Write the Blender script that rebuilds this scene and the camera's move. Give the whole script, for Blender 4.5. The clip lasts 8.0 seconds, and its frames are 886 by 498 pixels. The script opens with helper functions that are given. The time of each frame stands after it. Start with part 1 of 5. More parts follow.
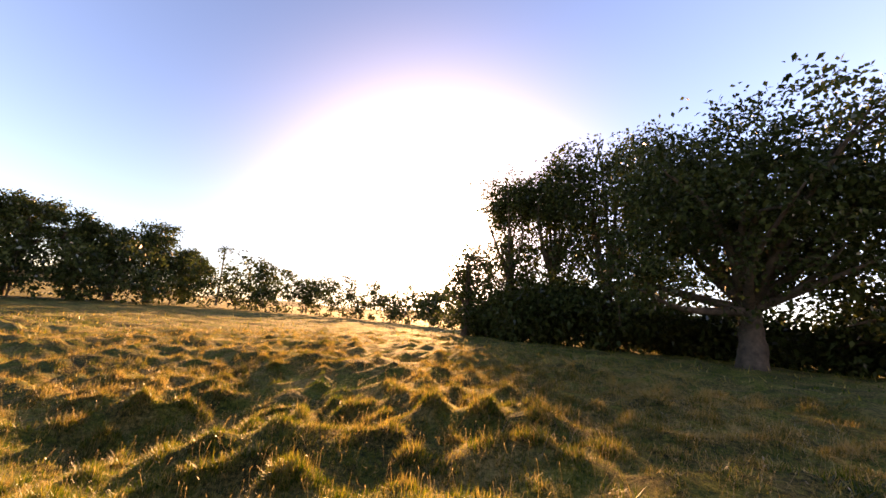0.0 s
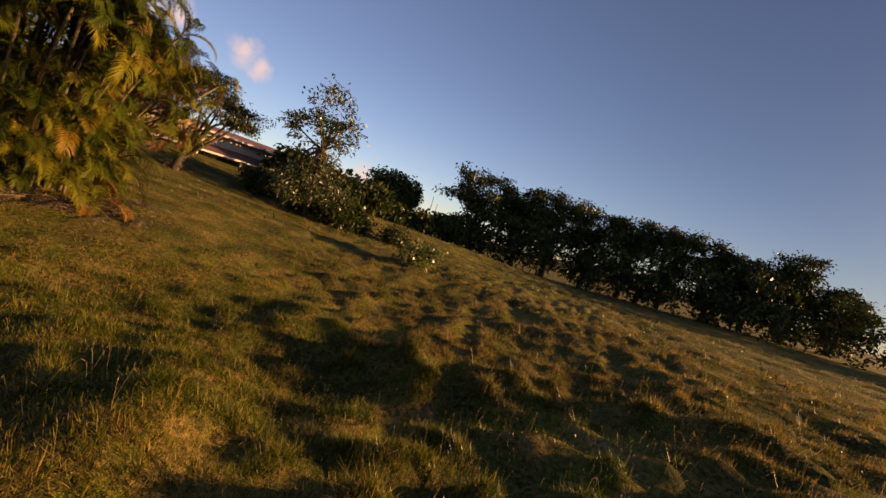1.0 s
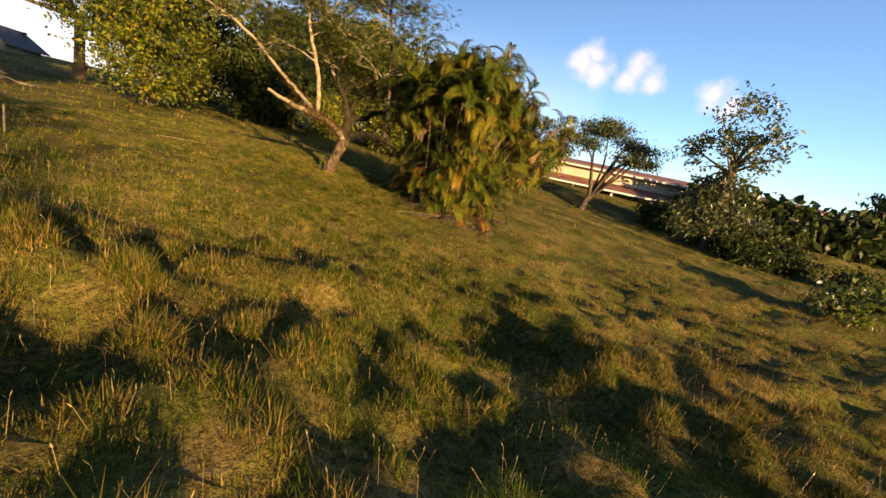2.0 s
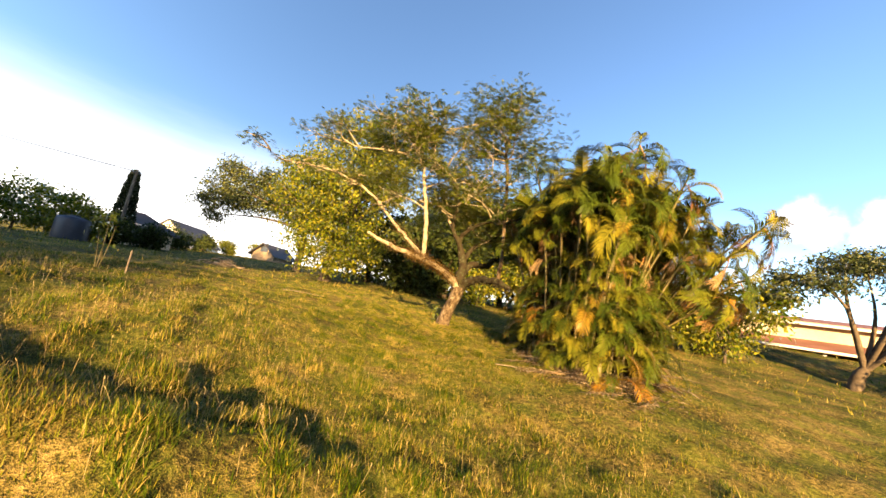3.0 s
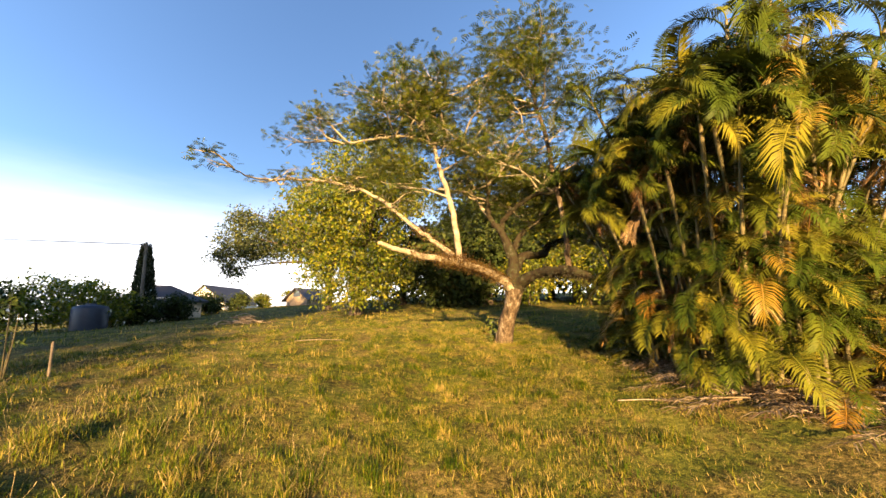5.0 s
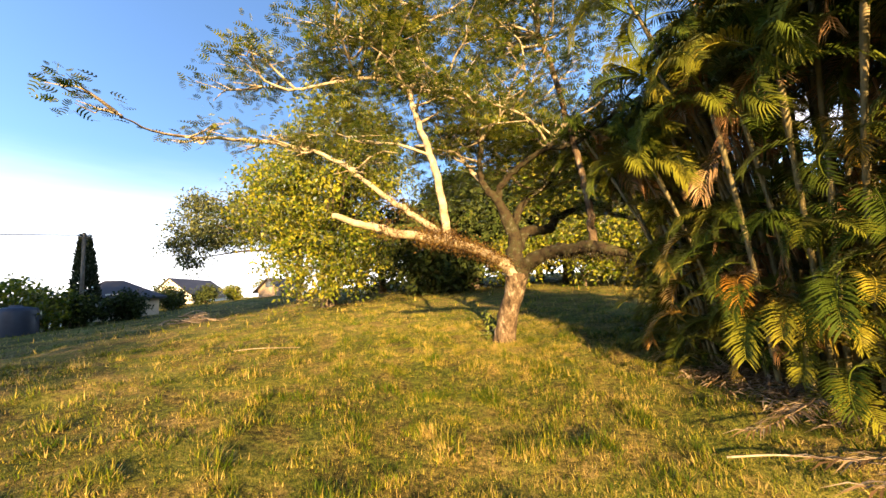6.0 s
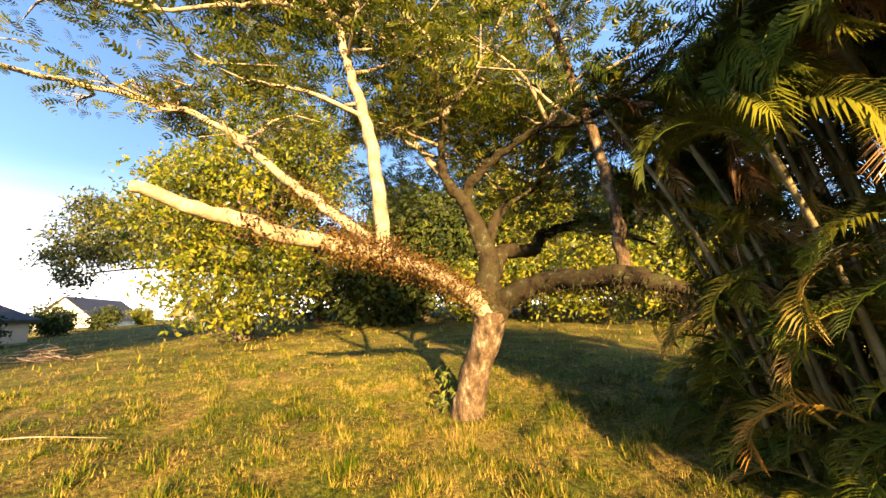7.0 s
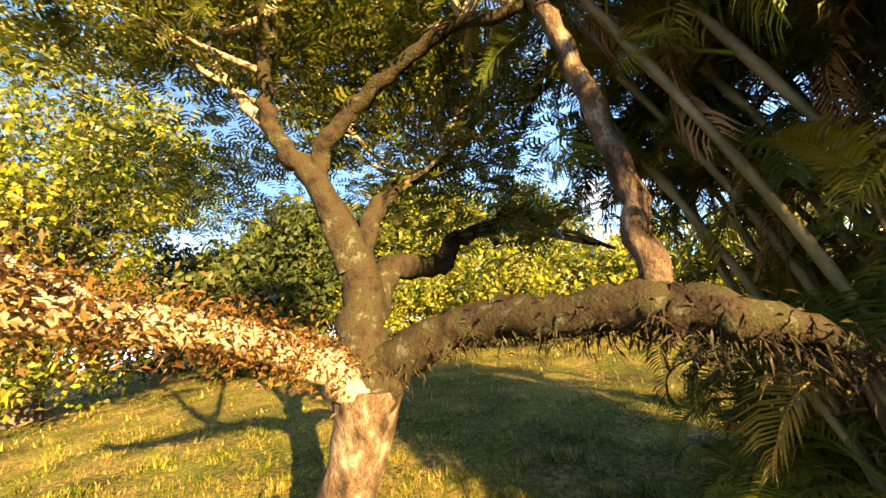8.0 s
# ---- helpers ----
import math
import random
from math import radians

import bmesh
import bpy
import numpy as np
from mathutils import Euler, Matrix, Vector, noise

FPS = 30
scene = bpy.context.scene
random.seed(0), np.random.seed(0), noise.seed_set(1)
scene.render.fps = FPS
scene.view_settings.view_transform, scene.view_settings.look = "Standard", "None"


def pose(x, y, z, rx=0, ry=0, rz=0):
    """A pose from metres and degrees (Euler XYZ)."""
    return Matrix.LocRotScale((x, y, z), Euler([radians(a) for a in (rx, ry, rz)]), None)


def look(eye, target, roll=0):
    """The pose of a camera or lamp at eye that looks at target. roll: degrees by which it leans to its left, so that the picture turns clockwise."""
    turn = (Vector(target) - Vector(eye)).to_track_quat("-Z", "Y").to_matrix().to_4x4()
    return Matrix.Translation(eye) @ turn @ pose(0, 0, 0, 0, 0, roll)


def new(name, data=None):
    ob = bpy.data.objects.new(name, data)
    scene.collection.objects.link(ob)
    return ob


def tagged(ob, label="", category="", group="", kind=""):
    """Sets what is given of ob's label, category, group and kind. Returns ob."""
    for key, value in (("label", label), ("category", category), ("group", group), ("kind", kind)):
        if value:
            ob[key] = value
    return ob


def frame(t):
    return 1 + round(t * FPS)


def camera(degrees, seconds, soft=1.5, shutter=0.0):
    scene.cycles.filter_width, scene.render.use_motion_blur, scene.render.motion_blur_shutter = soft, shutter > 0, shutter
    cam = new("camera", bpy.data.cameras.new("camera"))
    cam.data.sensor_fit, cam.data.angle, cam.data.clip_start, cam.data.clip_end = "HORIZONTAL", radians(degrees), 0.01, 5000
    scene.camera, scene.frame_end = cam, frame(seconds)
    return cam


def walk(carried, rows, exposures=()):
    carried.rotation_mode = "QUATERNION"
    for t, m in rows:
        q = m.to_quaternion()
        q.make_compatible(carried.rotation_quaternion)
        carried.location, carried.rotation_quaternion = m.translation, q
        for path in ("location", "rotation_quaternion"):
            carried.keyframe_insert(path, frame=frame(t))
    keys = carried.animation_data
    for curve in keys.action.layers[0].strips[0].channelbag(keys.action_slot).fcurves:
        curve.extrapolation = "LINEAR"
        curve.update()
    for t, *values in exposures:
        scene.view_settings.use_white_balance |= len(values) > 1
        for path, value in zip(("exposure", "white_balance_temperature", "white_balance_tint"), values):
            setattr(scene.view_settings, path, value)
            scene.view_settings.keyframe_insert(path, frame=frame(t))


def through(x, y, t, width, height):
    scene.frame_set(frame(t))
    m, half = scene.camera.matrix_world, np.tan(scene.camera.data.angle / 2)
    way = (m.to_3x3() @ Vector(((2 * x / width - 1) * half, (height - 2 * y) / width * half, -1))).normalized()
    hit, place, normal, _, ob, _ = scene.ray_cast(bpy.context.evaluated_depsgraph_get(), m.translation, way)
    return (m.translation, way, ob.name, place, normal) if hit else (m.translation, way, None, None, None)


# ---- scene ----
cam = camera(99.3, 8.0, shutter=0.012)

# seconds, place, and the yaw, pitch and roll in degrees
PATH = [
    (0.0, (-1.15, -6.20, 1.00), -149.0, 10.8, 5.7),
    (0.3, (-0.90, -8.05, 1.00), -127.5, 11.0, 11.2),
    (0.5, (-0.15, -9.20, 0.98), -112.6, 9.6, 13.9),
    (1.0, (1.240, -11.538, 1.046), -66.2, -2.62, 16.5),
    (1.5, (2.459, -13.684, 1.253), -26.2, -12.23, 13.71),
    (1.7, (2.846, -13.938, 1.270), -16.52, -14.1, 13.58),
    (2.8, (4.820, -10.874, 0.427), 21.40, 4.47, 9.57),
    (3.0, (4.785, -10.589, 0.456), 26.16, 8.98, 10.12),
    (3.5, (4.624, -9.713, 0.188), 33.00, 15.74, 11.28),
    (4.0, (4.291, -9.120, 0.203), 33.70, 14.92, 6.66),
    (4.5, (3.847, -8.781, 0.499), 31.92, 12.76, 0.64),
    (4.7, (3.686, -8.659, 0.605), 31.48, 11.40, -0.99),
    (5.8, (2.680, -6.975, 0.760), 29.50, 8.00, -4.42),
    (6.0, (2.441, -6.695, 0.860), 28.10, 7.32, -4.42),
    (6.5, (1.967, -5.625, 1.002), 25.83, 9.53, -2.63),
    (7.0, (1.492, -4.592, 1.096), 20.36, 11.05, -3.07),
    (7.5, (1.151, -3.518, 1.186), 9.85, 13.45, -6.31),
    (7.8, (1.129, -2.944, 1.289), 6.48, 13.50, -7.00),
    (8.0, (1.189, -2.490, 1.418), 5.22, 12.99, -8.55),
]
# seconds, stops, kelvin and tint: the clip's camera opens up as it turns from the sun
EXPOSURE = [
    (0.0, 2.7, 9600, 44),
    (0.5, 1.6, 9000, 42),
    (1.0, 0.85, 9100, 38),
    (1.7, 1.1, 7400, 24),
    (2.8, 2.5, 7800, 16),
    (4.5, 2.35, 7500, 18),
    (6.0, 2.7, 7300, 18),
    (7.0, 2.85, 7750, 19),
    (8.0, 3.3, 7800, 18),
]
walk(cam, [(t, pose(*eye) @ pose(0, 0, 0, 0, 0, yaw) @ pose(0, 0, 0, 90 + pitch) @ pose(0, 0, 0, 0, 0, roll)) for t, eye, yaw, pitch, roll in PATH], EXPOSURE)

# ---- light, sky and exposure ----
SUN_AZ, SUN_EL = radians(-147.0), radians(10.5)
SUN_DIR = Vector((-math.sin(SUN_AZ) * math.cos(SUN_EL), math.cos(SUN_AZ) * math.cos(SUN_EL), math.sin(SUN_EL)))


def nodes_of(tree, kind, **inputs):
    nd = tree.nodes.new(kind)
    for key, value in inputs.items():
        nd.inputs[key.replace("_", " ")].default_value = value
    return nd


def ramp(tree, fac, stops):
    nd = tree.nodes.new("ShaderNodeValToRGB")
    cr = nd.color_ramp
    while len(cr.elements) < len(stops):
        cr.elements.new(0.5)
    for el, (pos, col) in zip(cr.elements, stops):
        el.position, el.color = pos, (*col, 1)
    tree.links.new(fac, nd.inputs["Fac"])
    return nd.outputs["Color"]


def calc(tree, op, a, b=None, c=None):
    nd = tree.nodes.new("ShaderNodeMath")
    nd.operation = op
    for n, v in enumerate((a, b, c)):
        if v is None:
            continue
        if isinstance(v, (int, float)):
            nd.inputs[n].default_value = v
        else:
            tree.links.new(v, nd.inputs[n])
    return nd.outputs[0]


def mix_colour(tree, fac, a, b, mode="MIX"):
    nd = tree.nodes.new("ShaderNodeMix")
    nd.data_type, nd.blend_type = "RGBA", mode
    for sock, v in ((nd.inputs[0], fac), (nd.inputs[6], a), (nd.inputs[7], b)):
        if isinstance(v, (int, float)):
            sock.default_value = v
        elif isinstance(v, tuple):
            sock.default_value = (*v, 1)
        else:
            tree.links.new(v, sock)
    return nd.outputs[2]


def build_world():
    w = bpy.data.worlds.new("evening_sky")
    scene.world = w
    w.use_nodes = True
    tr = w.node_tree
    tr.nodes.clear()
    sky = tr.nodes.new("ShaderNodeTexSky")
    sky.sky_type, sky.sun_disc = "NISHITA", False
    sky.sun_elevation, sky.sun_rotation = SUN_EL, SUN_AZ
    sky.altitude, sky.air_density, sky.dust_density, sky.ozone_density = 60, 1.0, 0.1, 4.2
    tc = tr.nodes.new("ShaderNodeTexCoord")
    way = tc.outputs["Generated"]

    def towards(vec, src=None):
        nd = tr.nodes.new("ShaderNodeVectorMath")
        nd.operation = "DOT_PRODUCT"
        tr.links.new(src or way, nd.inputs[0])
        nd.inputs[1].default_value = vec
        return nd.outputs["Value"]

    # haze aureole round the low sun
    near = calc(tr, "MAXIMUM", towards(SUN_DIR), 0.0)
    halo = calc(tr, "ADD", calc(tr, "MULTIPLY", calc(tr, "POWER", near, 140.0), 60.0), calc(tr, "MULTIPLY", calc(tr, "POWER", near, 20.0), 6.0))
    glow = mix_colour(tr, 1.0, (1.0, 0.86, 0.62), (0.0, 0.0, 0.0), "ADD")
    scaled = tr.nodes.new("ShaderNodeVectorMath")
    scaled.operation = "SCALE"
    tr.links.new(glow, scaled.inputs[0])
    tr.links.new(halo, scaled.inputs["Scale"])
    col = mix_colour(tr, 1.0, sky.outputs["Color"], scaled.outputs["Vector"], "ADD")
    # small cumulus puffs and a pale cloud bank low in the sky
    wob = nodes_of(tr, "ShaderNodeTexNoise", Scale=24.0, Detail=6.0, Roughness=0.62)
    tr.links.new(way, wob.inputs["Vector"])
    billow = nodes_of(tr, "ShaderNodeTexNoise", Scale=13.0, Detail=3.0, Roughness=0.5)
    tr.links.new(way, billow.inputs["Vector"])
    push = tr.nodes.new("ShaderNodeVectorMath")
    push.operation = "MULTIPLY_ADD"
    tr.links.new(billow.outputs["Color"], push.inputs[0])
    push.inputs[1].default_value = (0.03, 0.03, 0.03)
    tr.links.new(way, push.inputs[2])
    aside = tr.nodes.new("ShaderNodeVectorMath")
    aside.operation = "ADD"
    tr.links.new(push.outputs[0], aside.inputs[0])
    aside.inputs[1].default_value = (-0.015, -0.015, -0.015)
    level = tr.nodes.new("ShaderNodeVectorMath")
    level.operation = "NORMALIZE"
    tr.links.new(aside.outputs[0], level.inputs[0])
    puffs = None
    for az, el, rad in ((-17.6, 16.4, 2.7), (-19.8, 15.4, 2.3), (-18.8, 17.5, 1.9), (-24.2, 16.2, 2.5), (-26.2, 15.3, 2.1), (-23.2, 15.0, 1.9), (-33.2, 14.4, 2.2), (-35.6, 13.2, 1.7), (-52.0, 4.0, 2.4)):
        a, e = radians(az), radians(el)
        d = towards((-math.sin(a) * math.cos(e), math.cos(a) * math.cos(e), math.sin(e)), level.outputs[0])
        # angular distance over the radius, roughened
        dist = calc(tr, "DIVIDE", calc(tr, "ARCCOSINE", calc(tr, "MINIMUM", d, 1.0)), radians(rad))
        v = calc(tr, "SUBTRACT", calc(tr, "ADD", 0.25, calc(tr, "MULTIPLY", wob.outputs[0], 1.5)), dist)
        puffs = v if puffs is None else calc(tr, "MAXIMUM", puffs, v)
    sm = tr.nodes.new("ShaderNodeMapRange")
    sm.interpolation_type = "SMOOTHSTEP"
    tr.links.new(puffs, sm.inputs[0])
    sm.inputs[1].default_value, sm.inputs[2].default_value = -0.1, 1.0
    col = mix_colour(tr, calc(tr, "MULTIPLY", sm.outputs[0], 0.85), col, (4.6, 4.5, 4.7))
    sep = tr.nodes.new("ShaderNodeSeparateXYZ")
    tr.links.new(way, sep.inputs[0])
    stretch = tr.nodes.new("ShaderNodeMapping")
    stretch.inputs["Scale"].default_value = (3.0, 3.0, 16.0)
    tr.links.new(way, stretch.inputs[0])
    bank = nodes_of(tr, "ShaderNodeTexNoise", Scale=1.0, Detail=6.0, Roughness=0.55)
    tr.links.new(stretch.outputs[0], bank.inputs["Vector"])
    low = tr.nodes.new("ShaderNodeMapRange")
    low.interpolation_type = "SMOOTHSTEP"
    tr.links.new(calc(tr, "ADD", sep.outputs["Z"], calc(tr, "MULTIPLY", bank.outputs[0], -0.08)), low.inputs[0])
    low.inputs[1].default_value, low.inputs[2].default_value = 0.31, -0.10
    low.inputs[3].default_value, low.inputs[4].default_value = 0.0, 1.0
    side = calc(tr, "MAXIMUM", towards((-0.93, 0.37, 0.0)), 0.0)
    col = mix_colour(tr, calc(tr, "MULTIPLY", low.outputs[0], calc(tr, "POWER", side, 0.5)), col, (6.5, 6.6, 6.9))
    bg = tr.nodes.new("ShaderNodeBackground")
    tr.links.new(col, bg.inputs["Color"])
    bg.inputs["Strength"].default_value = 0.086
    out = tr.nodes.new("ShaderNodeOutputWorld")
    tr.links.new(bg.outputs[0], out.inputs[0])
    sun = bpy.data.lights.new("sun", "SUN")
    sun.energy, sun.angle, sun.color = 5.0, radians(0.55), (1.0, 0.70, 0.34)
    new("sun", sun).matrix_world = look(SUN_DIR * 60, (0, 0, 0))


build_world()


# ---- materials ----
def material(name):
    m = bpy.data.materials.new(name)
    m.use_nodes = True
    tr = m.node_tree
    tr.nodes.clear()
    out = tr.nodes.new("ShaderNodeOutputMaterial")
    geo = tr.nodes.new("ShaderNodeNewGeometry")
    return m, tr, out, geo


def noise_at(tr, vec, scale, detail=3.0, rough=0.55, out=0):
    nd = nodes_of(tr, "ShaderNodeTexNoise", Scale=scale, Detail=detail, Roughness=rough)
    tr.links.new(vec, nd.inputs["Vector"])
    return nd.outputs[out]


def solid(name, stops, scale, fine=0.0, rough=0.75, bump=0.0, spec=0.3, metal=0.0, own=True, streak=1.0):
    """An opaque surface, coloured by noise of two scales."""
    m, tr, out, geo = material(name)
    vec = geo.outputs["Position"]
    if own:
        tc = tr.nodes.new("ShaderNodeTexCoord")
        vec = tc.outputs["Object"]
    if streak != 1.0:
        mp = tr.nodes.new("ShaderNodeMapping")
        mp.inputs["Scale"].default_value = (1.0, 1.0, streak)
        tr.links.new(vec, mp.inputs[0])
        vec = mp.outputs[0]
    a = noise_at(tr, vec, scale, 5.0, 0.62)
    col = ramp(tr, a, stops)
    if fine:
        b = noise_at(tr, vec, scale * 11, 4.0)
        col = mix_colour(tr, fine, col, ramp(tr, b, ((0.3, (0.25, 0.25, 0.25)), (0.7, (1.0, 1.0, 1.0)))), "MULTIPLY")
    p = nodes_of(tr, "ShaderNodeBsdfPrincipled", Roughness=rough, Metallic=metal)
    p.inputs["Specular IOR Level"].default_value = spec
    tr.links.new(col, p.inputs["Base Color"])
    if bump:
        bn = nodes_of(tr, "ShaderNodeBump", Strength=bump, Distance=0.02)
        tr.links.new(noise_at(tr, vec, scale * 5, 6.0, 0.65), bn.inputs["Height"])
        tr.links.new(bn.outputs[0], p.inputs["Normal"])
    tr.links.new(p.outputs[0], out.inputs[0])
    return m


def leafy(name, stops, scale=0.6, through=0.4, gloss=0.12, vary=0.5, own=False, fine=0.0):
    """Thin leaves or blades that let some light through; colour by noise over the place and by the single leaf."""
    m, tr, out, geo = material(name)
    vec = geo.outputs["Position"]
    a = noise_at(tr, vec, scale, 4.0)
    if fine:
        b = noise_at(tr, vec, scale * 9, 2.0)
        a = calc(tr, "ADD", a, calc(tr, "MULTIPLY", calc(tr, "SUBTRACT", b, 0.5), fine))
    if own:
        info = tr.nodes.new("ShaderNodeObjectInfo")
        one = info.outputs["Random"]
    else:
        one = geo.outputs["Random Per Island"]
    f = calc(tr, "ADD", calc(tr, "MULTIPLY", a, 1.0), calc(tr, "MULTIPLY", calc(tr, "SUBTRACT", one, 0.5), vary))
    col = ramp(tr, f, stops)
    d = tr.nodes.new("ShaderNodeBsdfDiffuse")
    t = tr.nodes.new("ShaderNodeBsdfTranslucent")
    g = nodes_of(tr, "ShaderNodeBsdfGlossy", Roughness=0.42)
    tr.links.new(col, d.inputs[0])
    tr.links.new(col, t.inputs[0])
    g.inputs[0].default_value = (0.8, 0.8, 0.8, 1)
    m1, m2 = tr.nodes.new("ShaderNodeMixShader"), tr.nodes.new("ShaderNodeMixShader")
    m1.inputs[0].default_value = through
    tr.links.new(d.outputs[0], m1.inputs[1])
    tr.links.new(t.outputs[0], m1.inputs[2])
    fr = nodes_of(tr, "ShaderNodeFresnel", IOR=1.35)
    tr.links.new(calc(tr, "MULTIPLY", fr.outputs[0], gloss * 3), m2.inputs[0])
    tr.links.new(m1.outputs[0], m2.inputs[1])
    tr.links.new(g.outputs[0], m2.inputs[2])
    tr.links.new(m2.outputs[0], out.inputs[0])
    return m


def turf(name):
    """Earth, thatch and trodden grass seen between the blades: patches, tufts and single stalks."""
    m, tr, out, geo = material(name)
    vec = geo.outputs["Position"]
    wide, tuft, fine = noise_at(tr, vec, 0.7, 4.0), noise_at(tr, vec, 17.0, 4.0, 0.65), noise_at(tr, vec, 110.0, 3.0, 0.65)
    f = calc(tr, "ADD", calc(tr, "MULTIPLY", calc(tr, "SUBTRACT", wide, 0.5), 0.8), calc(tr, "ADD", calc(tr, "MULTIPLY", calc(tr, "SUBTRACT", tuft, 0.5), 1.1), fine))
    col = ramp(tr, f, ((0.2, (0.012, 0.011, 0.004)), (0.4, (0.05, 0.046, 0.011)), (0.56, (0.15, 0.115, 0.03)), (0.82, (0.34, 0.235, 0.085))))
    # low green growth in patches between the straw
    moss = ramp(tr, f, ((0.2, (0.01, 0.014, 0.003)), (0.42, (0.04, 0.06, 0.008)), (0.6, (0.1, 0.115, 0.014)), (0.85, (0.22, 0.2, 0.04))))
    patch = calc(tr, "ADD", noise_at(tr, vec, 1.7, 5.0, 0.62), calc(tr, "MULTIPLY", calc(tr, "SUBTRACT", tuft, 0.5), 0.35))
    grown = ramp(tr, patch, ((0.44, (0, 0, 0)), (0.56, (0.85, 0.85, 0.85))))
    col = mix_colour(tr, grown, col, moss)
    p = nodes_of(tr, "ShaderNodeBsdfPrincipled", Roughness=0.95)
    p.inputs["Specular IOR Level"].default_value = 0.1
    tr.links.new(col, p.inputs["Base Color"])
    bn = nodes_of(tr, "ShaderNodeBump", Strength=1.0, Distance=0.05)
    tr.links.new(calc(tr, "ADD", tuft, calc(tr, "MULTIPLY", fine, 0.35)), bn.inputs["Height"])
    tr.links.new(bn.outputs[0], p.inputs["Normal"])
    tr.links.new(p.outputs[0], out.inputs[0])
    return m


M_EARTH = turf("earth_and_thatch")
M_GRASS = leafy("grass_blades", ((0.2, (0.0297, 0.0594, 0.00462)), (0.41, (0.0924, 0.125, 0.00924)), (0.58, (0.224, 0.192, 0.0231)), (0.84, (0.383, 0.284, 0.0924))), 0.55, 0.42, 0.02, 0.7, fine=1.5)
M_FIELD = leafy("field_grass", ((0.28, (0.0576, 0.0684, 0.0101)), (0.45, (0.144, 0.119, 0.0216)), (0.6, (0.252, 0.173, 0.0432)), (0.78, (0.331, 0.238, 0.0864))), 0.4, 0.5, 0.012, 0.5, fine=1.0)
M_LUSH = leafy("lush_grass", ((0.2, (0.018, 0.045, 0.004)), (0.45, (0.06, 0.1, 0.008)), (0.65, (0.12, 0.14, 0.015)), (0.9, (0.22, 0.2, 0.04))), 0.8, 0.4, 0.02, 0.6, fine=1.0)
M_STRAW = leafy("dry_straw", ((0.3, (0.16, 0.115, 0.04)), (0.55, (0.3, 0.22, 0.085)), (0.8, (0.42, 0.33, 0.16))), 1.5, 0.3, 0.02, 0.6)
M_SEED = leafy("seed_heads", ((0.3, (0.224, 0.168, 0.072)), (0.7, (0.368, 0.288, 0.144))), 2.0, 0.35, 0.05, 0.5)
M_BARK = solid("pale_grey_bark", ((0.36, (0.03, 0.021, 0.013)), (0.46, (0.09, 0.062, 0.036)), (0.55, (0.14, 0.1, 0.06)), (0.66, (0.31, 0.26, 0.19))), 11.0, 0.9, 0.9, 1.0, 0.15, streak=0.45)
M_PALE = solid("smooth_pale_limb_bark", ((0.3, (0.15, 0.115, 0.07)), (0.5, (0.29, 0.24, 0.155)), (0.7, (0.42, 0.36, 0.26))), 7.0, 0.5, 0.75, 0.5, 0.25)
# mossy bark, its light patches darkened to stand in for the palms' shade
M_MOSS_SHADE = solid("mossy_shade_darkened_bark", ((0.32, (0.014, 0.0112, 0.007)), (0.48, (0.042, 0.0315, 0.0182)), (0.58, (0.034, 0.036, 0.0145)), (0.68, (0.11, 0.1, 0.078))), 11.0, 0.6, 0.95, 1.0, 0.1)
M_DARKBARK = solid("brown_bark", ((0.3, (0.05, 0.038, 0.026)), (0.7, (0.15, 0.115, 0.08))), 3.0, 0.5, 0.9, 0.6, 0.15)
M_FERN = leafy("dry_orange_fern", ((0.3, (0.045, 0.021, 0.008)), (0.5, (0.1, 0.052, 0.014)), (0.75, (0.165, 0.11, 0.034))), 3.0, 0.4, 0.05, 0.6)
M_FEATHER = leafy("feathery_leaf", ((0.25, (0.03, 0.06, 0.009)), (0.5, (0.085, 0.118, 0.016)), (0.75, (0.19, 0.19, 0.028))), 0.9, 0.5, 0.1, 0.6)
M_BRIGHT = leafy("bright_green_leaf", ((0.25, (0.042, 0.075, 0.0065)), (0.5, (0.135, 0.165, 0.0135)), (0.75, (0.26, 0.24, 0.025))), 0.7, 0.5, 0.12, 0.6)
M_DULL = leafy("grey_green_leaf", ((0.25, (0.0225, 0.0375, 0.0135)), (0.5, (0.0525, 0.0713, 0.0225)), (0.75, (0.143, 0.158, 0.0525))), 0.6, 0.4, 0.12, 0.6)
M_DARKLEAF = leafy("dark_evergreen_leaf", ((0.25, (0.0196, 0.0315, 0.0091)), (0.5, (0.035, 0.0525, 0.014)), (0.75, (0.0665, 0.0805, 0.0245))), 0.4, 0.25, 0.03, 0.5)
M_CYPRESS = leafy("cypress_leaf", ((0.3, (0.0176, 0.0272, 0.0128)), (0.7, (0.044, 0.056, 0.0256))), 1.5, 0.2, 0.08, 0.5)
M_FROND = leafy("palm_frond", ((0.15, (0.017, 0.033, 0.005)), (0.45, (0.045, 0.065, 0.008)), (0.7, (0.115, 0.115, 0.013)), (0.95, (0.23, 0.18, 0.022))), 1.2, 0.1, 0.05, 0.5, own=True)
M_YELLOW = leafy("yellowing_frond", ((0.2, (0.152, 0.12, 0.016)), (0.6, (0.272, 0.184, 0.024)), (0.9, (0.336, 0.152, 0.024))), 2.5, 0.42, 0.2, 0.6, own=True)
M_DEADFROND = leafy("dead_brown_frond", ((0.2, (0.15, 0.075, 0.03)), (0.5, (0.277, 0.143, 0.0525)), (0.85, (0.375, 0.247, 0.128))), 2.5, 0.3, 0.1, 0.6, own=True)
